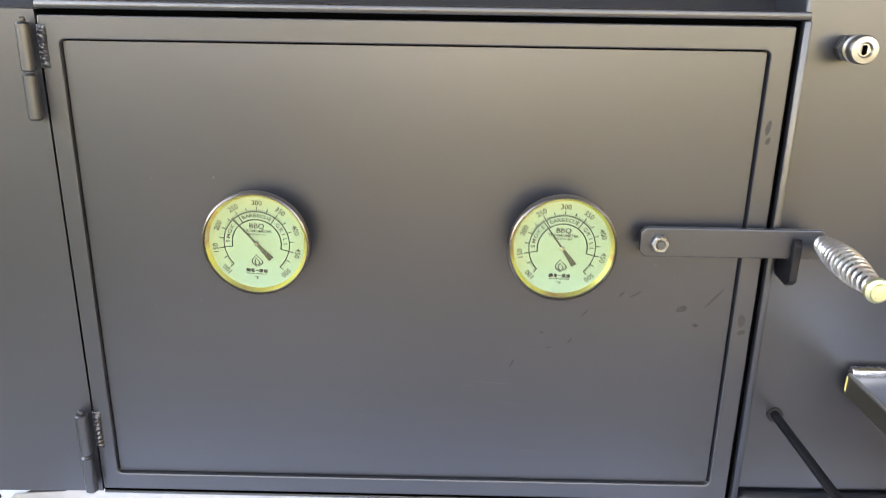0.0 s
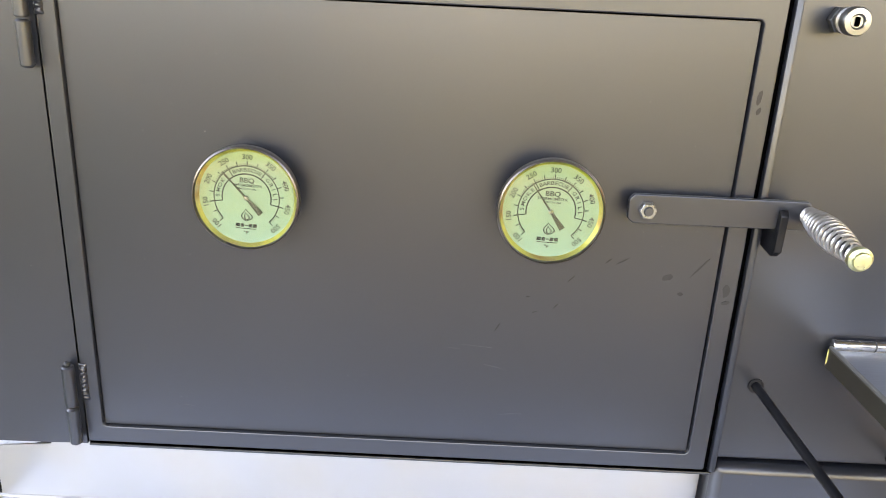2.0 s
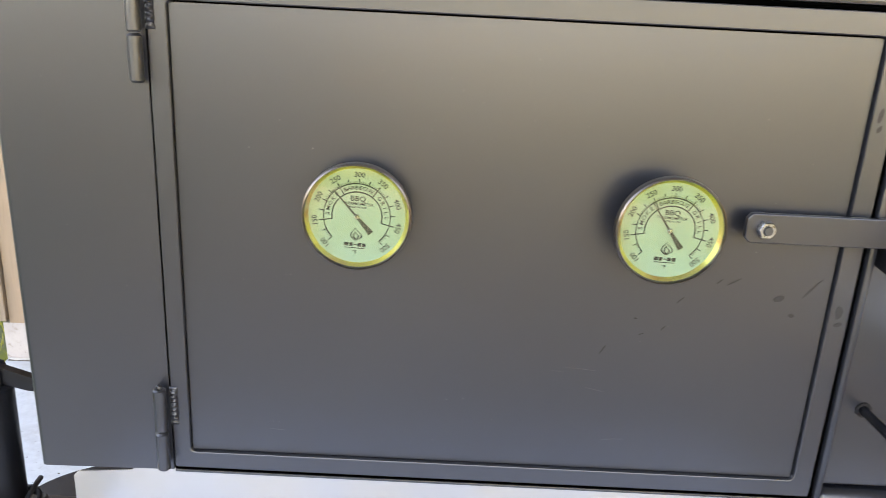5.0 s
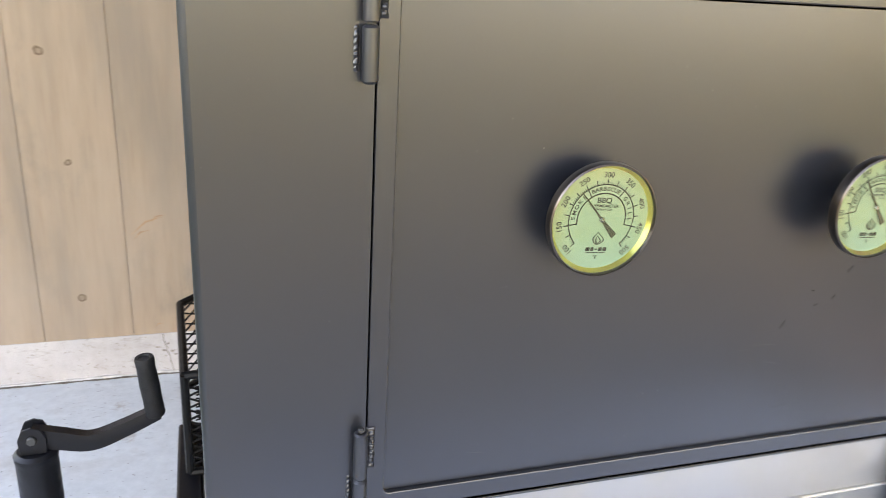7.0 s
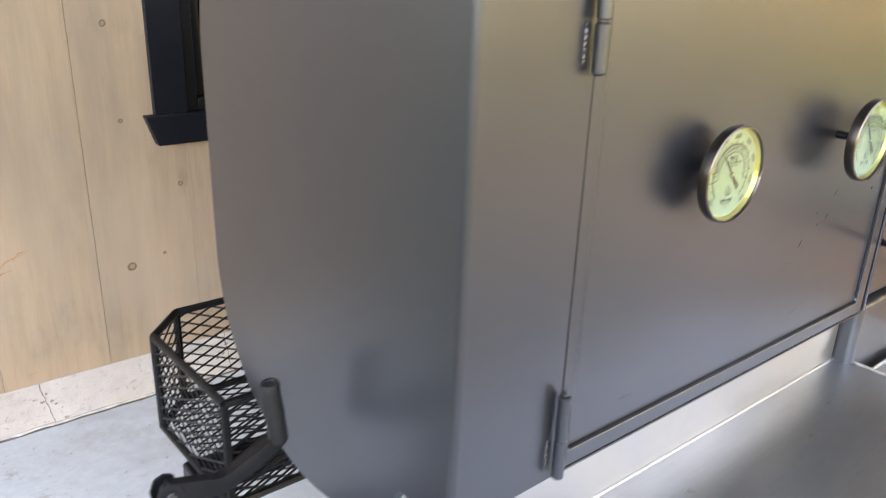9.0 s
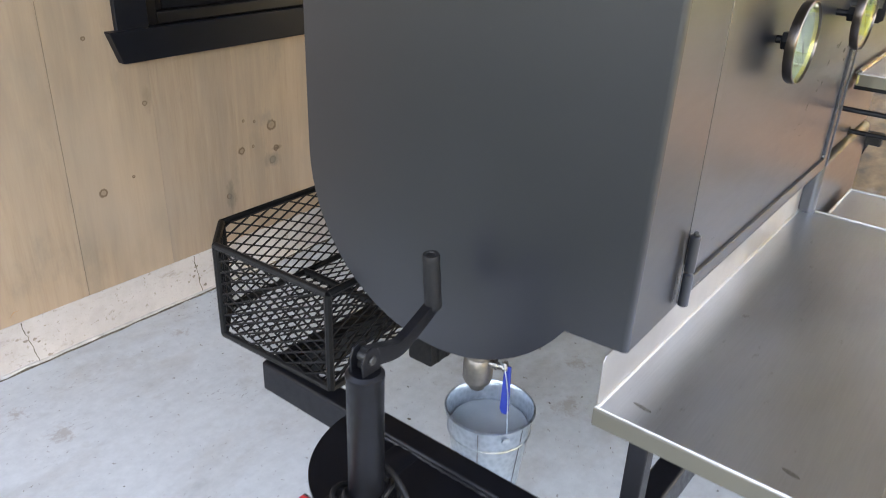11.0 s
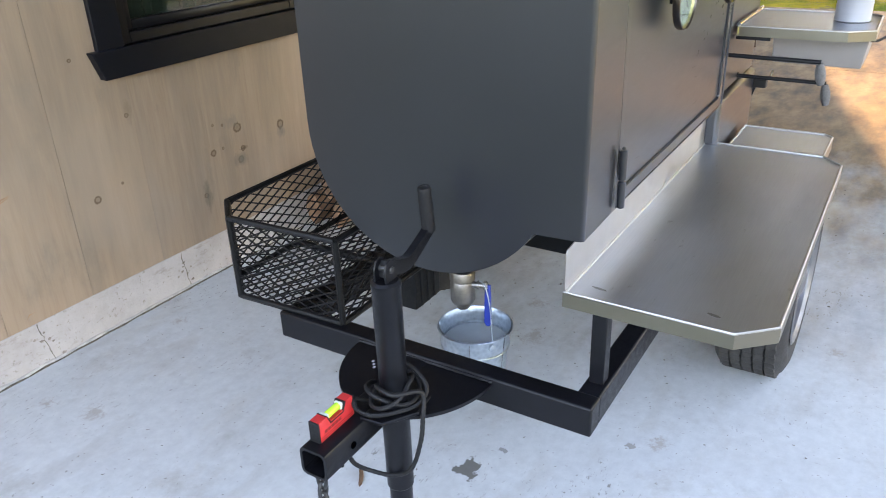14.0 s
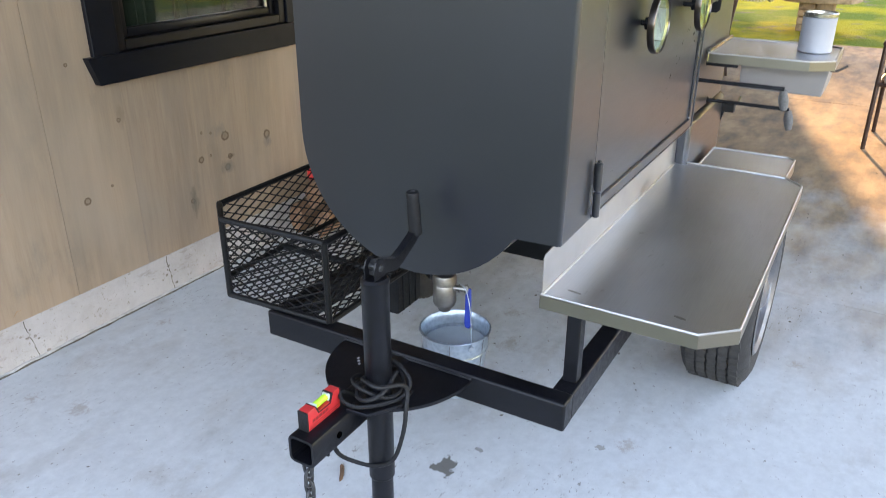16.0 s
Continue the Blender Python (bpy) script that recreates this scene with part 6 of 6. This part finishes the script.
ped = thing("stone_table", (9.1, 1.42, -0.06), "rough stone slab on a stacked stone column in the lawn", "stone table")
rs = random.Random(8)
bm = B()
pts = []
for i in range(14):
    a = 2 * math.pi * i / 14
    pts.append((9.1 + 0.45 * math.cos(a) * rs.uniform(0.88, 1.1), 1.42 + 0.47 * math.sin(a) * rs.uniform(0.9, 1.08)))
prism(bm, pts, "z", 0.30, 0.40, 0.02, 2)
part("slab", bm, M["table_stone"], ped, "broad flat top stone")
for k in range(4):
    for s in (-1, 1):
        bm = B()
        z0 = -0.06 + k * 0.09
        j = rs.uniform(-0.02, 0.02)
        box(bm, 8.92 + j, 9.26 + j, 1.42 + (0.003 if s > 0 else -0.2), 1.42 + (0.2 if s > 0 else -0.003), z0, z0 + 0.085, 0.012, 2)
        part("stone", bm, M["table_stone"], ped)

edge_wall = thing("garden_wall", (19.8, 2.5, -0.06), "low dry stone edging wall at the far side of the lawn", "garden wall")
shapes = []
for k in range(5):
    bm = B()
    rs = random.Random(20 + k)
    box(bm, -0.15, 0.15, -0.19 - 0.02 * k, 0.19 + 0.02 * k, -0.055, 0.055, 0.02, 1)
    for v in bm.verts:
        v.co += Vector((rs.uniform(-0.02, 0.02), rs.uniform(-0.02, 0.02), rs.uniform(-0.008, 0.008)))
    finish(bm)
    me = bpy.data.meshes.new("stone")
    bm.to_mesh(me)
    bm.free()
    me.materials.append(M["stone"])
    shapes.append(me)
rs = random.Random(5)
for row in range(2):
    y = -7.0 + 0.2 * (row % 2)
    while y < 13:
        k = rs.randrange(5)
        w = 0.38 + 0.04 * k
        ob = new("stone", shapes[k])
        ob.parent = edge_wall
        ob.location = Vector((19.75 + rs.uniform(-0.03, 0.03), y + w / 2, 0.0 + 0.112 * row)) - edge_wall.location
        y += w + 0.012
bm = B()
box(bm, 19.9, 30, -12, 18, -0.06, 0.12, 0.05, 2)
tagged(part("planting_bed", bm, M["lawn"]), "raised grassy bed behind the stone edging", "planting bed", kind="structure")


def foliage(bm, rs, centre, radius, count, size, squash=0.8):
    """Small leaf blades in clumps inside an uneven ball."""
    lobes = [(Vector(centre) + Vector((rs.gauss(0, 0.45), rs.gauss(0, 0.45), rs.gauss(0, 0.35) * squash)) * radius, radius * rs.uniform(0.28, 0.55)) for _ in range(16)]
    for _ in range(count):
        c, r = rs.choice(lobes)
        d = Vector((rs.gauss(0, 1), rs.gauss(0, 1), rs.gauss(0, 1))).normalized()
        p = c + d * r * rs.uniform(0.5, 1.0)
        u = Vector((rs.gauss(0, 1), rs.gauss(0, 1), rs.gauss(0, 1))).normalized()
        w = u.cross(d)
        if w.length < 1e-3:
            continue
        w.normalize()
        s = size * rs.uniform(0.6, 1.3)
        bm.faces.new([bm.verts.new(p + u * s), bm.verts.new(p + w * s * 0.45), bm.verts.new(p - u * s), bm.verts.new(p - w * s * 0.45)])


def shrub(x, y, r, mat, label, seed):
    rs = random.Random(seed)
    sh = thing("shrub", (x, y, 0.12), label, "shrub", "shrubs in the bed")
    bm = B()
    foliage(bm, rs, (x, y, 0.2 + r * 0.75), r, 2600, 0.06, 0.7)
    part("leaves", bm, mat, sh, recalc=False)
    bm = B()
    for k in range(6):
        a = k * 1.05
        rod(bm, (x, y, 0.08), (x + 0.5 * r * math.cos(a), y + 0.5 * r * math.sin(a), 0.2 + r * 0.9), 0.02, 6, 0.006)
    part("stems", bm, M["bark"], sh)


shrub(21.3, 2.3, 0.75, M["leaf_red"], "orange-red autumn shrub in the grassy bed", 1)
shrub(21.2, 3.7, 0.45, M["leaf_yellow"], "low yellow-green shrub in the grassy bed", 2)
shrub(21.4, 0.9, 0.6, M["leaf_yellow"], "low yellow-green shrub in the grassy bed", 3)
shrub(22.4, 5.2, 0.8, M["leaf"], "green shrub in the grassy bed", 4)
shrub(22.0, -1.2, 0.8, M["leaf"], "green shrub in the grassy bed", 5)


def tree(x, y, h, r, seed, leaves=4200, mat=None):
    """A tapered trunk with limbs and a crown of many small leaves."""
    rs = random.Random(seed)
    tr = thing("tree", (x, y, -0.06), "unseen tall leafy tree, added to filter the low sun", "tree", "garden trees")
    bm = B()
    top = Vector((x + rs.uniform(-0.4, 0.4), y + rs.uniform(-0.4, 0.4), h * 0.75))
    pts = smooth_path([(x, y, -0.2), (x + 0.05, y, h * 0.25), top], 6)
    sweep(bm, pts, 0.2, 9, radii=[0.035 * h * (1 - 0.75 * i / (len(pts) - 1)) for i in range(len(pts))])
    ends = []
    for k in range(9):
        a = k * 2.4 + rs.uniform(-0.4, 0.4)
        z = h * rs.uniform(0.3, 0.6)
        s = Vector((x, y, z))
        e = s + Vector((math.cos(a) * r * rs.uniform(0.5, 0.8), math.sin(a) * r * rs.uniform(0.5, 0.8), h * rs.uniform(0.12, 0.3)))
        mid = (s + e) / 2 + Vector((0, 0, 0.2))
        q = smooth_path([s, mid, e], 4)
        sweep(bm, q, 0.05, 6, radii=[0.014 * h * (1 - 0.8 * i / (len(q) - 1)) for i in range(len(q))])
        ends.append(e)
    part("trunk", bm, M["bark"], tr)
    bm = B()
    for e in ends + [top]:
        foliage(bm, rs, e, r * 0.5, leaves // 10, 0.16 * r / 2.5, 0.8)
    part("crown", bm, mat or M["leaf"], tr, recalc=False)


# unseen trees, added to filter the low sun and darken the eastern sky
for i in range(11):
    rs = random.Random(300 + i)
    tree(33 + rs.uniform(-4, 5), 17.0 + i * 2.6 + rs.uniform(-0.8, 0.8), rs.uniform(14, 17.5), rs.uniform(3.4, 4.2), 40 + i, 6500, M["leaf_autumn"])
for i in range(8):
    rs = random.Random(500 + i)
    tree(34 + rs.uniform(-3, 4), -9.0 + i * 2.7 + rs.uniform(-0.8, 0.8), rs.uniform(12.5, 14), rs.uniform(2.8, 3.4), 80 + i, 900, M["leaf_autumn"])


for i in range(4):
    rs = random.Random(700 + i)
    tree(33 + rs.uniform(-2, 2), 2.0 + i * 2.9 + rs.uniform(-0.6, 0.6), rs.uniform(7.0, 8.0), rs.uniform(2.0, 2.4), 120 + i, 3000, M["leaf_autumn"])


def far_woods():
    """Unseen belts of foliage far off, added to shape reflections and the low sky."""
    rs = random.Random(77)
    bm, gold = B(), B()
    for k in range(150):
        a = 2 * math.pi * k / 150 + rs.uniform(-0.02, 0.02)
        if 4.55 < a < 5.62:
            continue
        west = 3.3 < a < 4.6
        dusk = 1.7 < a <= 3.3
        d = rs.uniform(50, 62) if a > 5.6 or west else rs.uniform(40, 50) if dusk else rs.uniform(70, 90)
        h = rs.uniform(15, 20) if a > 5.6 else rs.uniform(3.5, 5) if west else rs.uniform(4.5, 6.5) if dusk else rs.uniform(6, 10) if math.cos(a) > 0.3 else rs.uniform(4, 6.5)
        c = Vector((d * math.cos(a), d * math.sin(a), h * 0.5))
        foliage(gold if a > 5.6 or west else bm, rs, c, h * 0.55, 260, 1.3, 0.9)
    tagged(part("far_woods", gold, M["leaf_gold"], recalc=False), "unseen belt of gold foliage, added to warm the door's reflection", "woods", kind="stuff")
    return tagged(part("far_woods", bm, M["leaf"], recalc=False), "unseen belt of green foliage, added to dim the low sky", "woods", kind="stuff")


far_woods()

bm = B()
pts = [(HOUSE_X0 + 0.13 + i * 0.04, WALL_Y - 0.0085 + 0.002 * noise.noise((i * 0.6, 1, 1)), 0.001) for i in range(110)]
sweep(bm, pts, 0.008, 6, radii=[0.007 + 0.005 * noise.noise((i * 0.45, 5, 2)) for i in range(110)])
part("mortar_bead", bm, M["bead"], footing, "rough mortar bead along the slab")

bm = B()
pts = [(HOUSE_X0 + 0.13 + i * 0.03, WALL_Y - 0.019 + 0.004 * noise.noise((i * 0.5, 9, 4)), 0.001) for i in range(150)]
sweep(bm, pts, 0.003, 5, radii=[max(0.0006, 0.0032 + 0.004 * noise.noise((i * 0.6, 2, 8))) for i in range(150)])
part("dirt_line", bm, M["debris"], footing, "dark dirt along the mortar")
# cracks and chipped spots in the footing
rs = random.Random(31)
for cx, lean in ((-0.760, -0.22), (-0.177, -0.14)):
    bm = B()
    left, right = [], []
    for i in range(15):
        z = 0.004 + 0.145 * i / 14
        x = cx + lean * (0.075 - z) * -1 + rs.uniform(-0.003, 0.003)
        w = rs.uniform(0.0006, 0.0016)
        left.append((x - w, z))
        right.append((x + w, z))
    prism(bm, left + right[::-1], "y", WALL_Y - 0.0072, WALL_Y - 0.006)
    part("crack", bm, M["debris"], footing, "dark hairline crack")
    for i in range(8):
        x, z = cx + rs.gauss(0, 0.035), min(0.145, max(0.012, rs.gauss(0.07, 0.03)))
        r = rs.uniform(0.003, 0.009)
        bm = B()
        prism(bm, [(x + r * math.cos(a) * rs.uniform(0.5, 1.2), z + r * 0.7 * math.sin(a) * rs.uniform(0.5, 1.2)) for a in [0.785 * k for k in range(8)]], "y", WALL_Y - 0.0071, WALL_Y - 0.006)
        part("chipped_spot", bm, M["chip_spot"], footing, "brown chipped spot")
# orange resin streaks in the pine
for p0, p1, w in (((-0.852, 0.508), (-0.735, 0.575), 0.010), ((-0.842, 0.494), (-0.785, 0.528), 0.007), ((-0.79, 0.545), (-0.735, 0.578), 0.008), ((-0.80, 0.175), (-0.765, 0.19), 0.005)):
    a, b = Vector((p0[0], p0[1], 0)), Vector((p1[0], p1[1], 0))
    s = Vector((-(b - a).y, (b - a).x, 0)).normalized() * w
    c = (a + b) / 2 + s * 1.6
    bm = B()
    prism(bm, [(a.x, a.y), ((c - s * 0.4).x, (c - s * 0.4).y), (b.x, b.y), ((c + s * 0.3).x, (c + s * 0.3).y)], "y", WALL_Y - 0.0054, WALL_Y - 0.0046)
    part("resin_streak", bm, M["resin"], wall_north, "thin orange resin streak")

# ---- siding boards ----
seams = [-1.706, -1.412, -1.138, -0.866, -0.562, -0.262, 0.04]
while seams[-1] < HOUSE_X1 - 0.3:
    seams.append(seams[-1] + 0.296)
seams.append(HOUSE_X1)
shared = {}


def board(x0, x1, z0, z1):
    gap = 0.0008 if x0 < -0.8 else 0.0005 if x0 < -0.5 else 0.0
    key = (round(x1 - x0, 4), round(z1 - z0, 4), gap)
    if key not in shared:
        w, h = (x1 - x0) / 2 - gap, (z1 - z0) / 2
        bm = B()
        box(bm, -w, w, -0.0125, 0.0125, -h, h, gap * 0.7, 1)
        finish(bm)
        me = bpy.data.meshes.new("board")
        bm.to_mesh(me)
        bm.free()
        me.materials.append(M["siding"])
        shared[key] = me
    ob = new("board", shared[key])
    ob.parent = wall_north
    ob.location = Vector(((x0 + x1) / 2, WALL_Y + 0.0075, (z0 + z1) / 2)) - wall_north.location


for x0, x1 in zip(seams, seams[1:]):
    if x1 <= WX0 or x0 >= WX1:
        board(x0, x1, 0.149, HOUSE_TOP)
    else:
        board(x0, x1, 0.149, WZ0 - 0.06)
        board(x0, x1, WZ1 + 0.08, HOUSE_TOP)
        if x0 < WX0 - 0.005:
            board(x0, WX0 - 0.06, WZ0 - 0.06, WZ1 + 0.08)
        if x1 > WX1 + 0.005:
            board(WX1 + 0.06, x1, WZ0 - 0.06, WZ1 + 0.08)
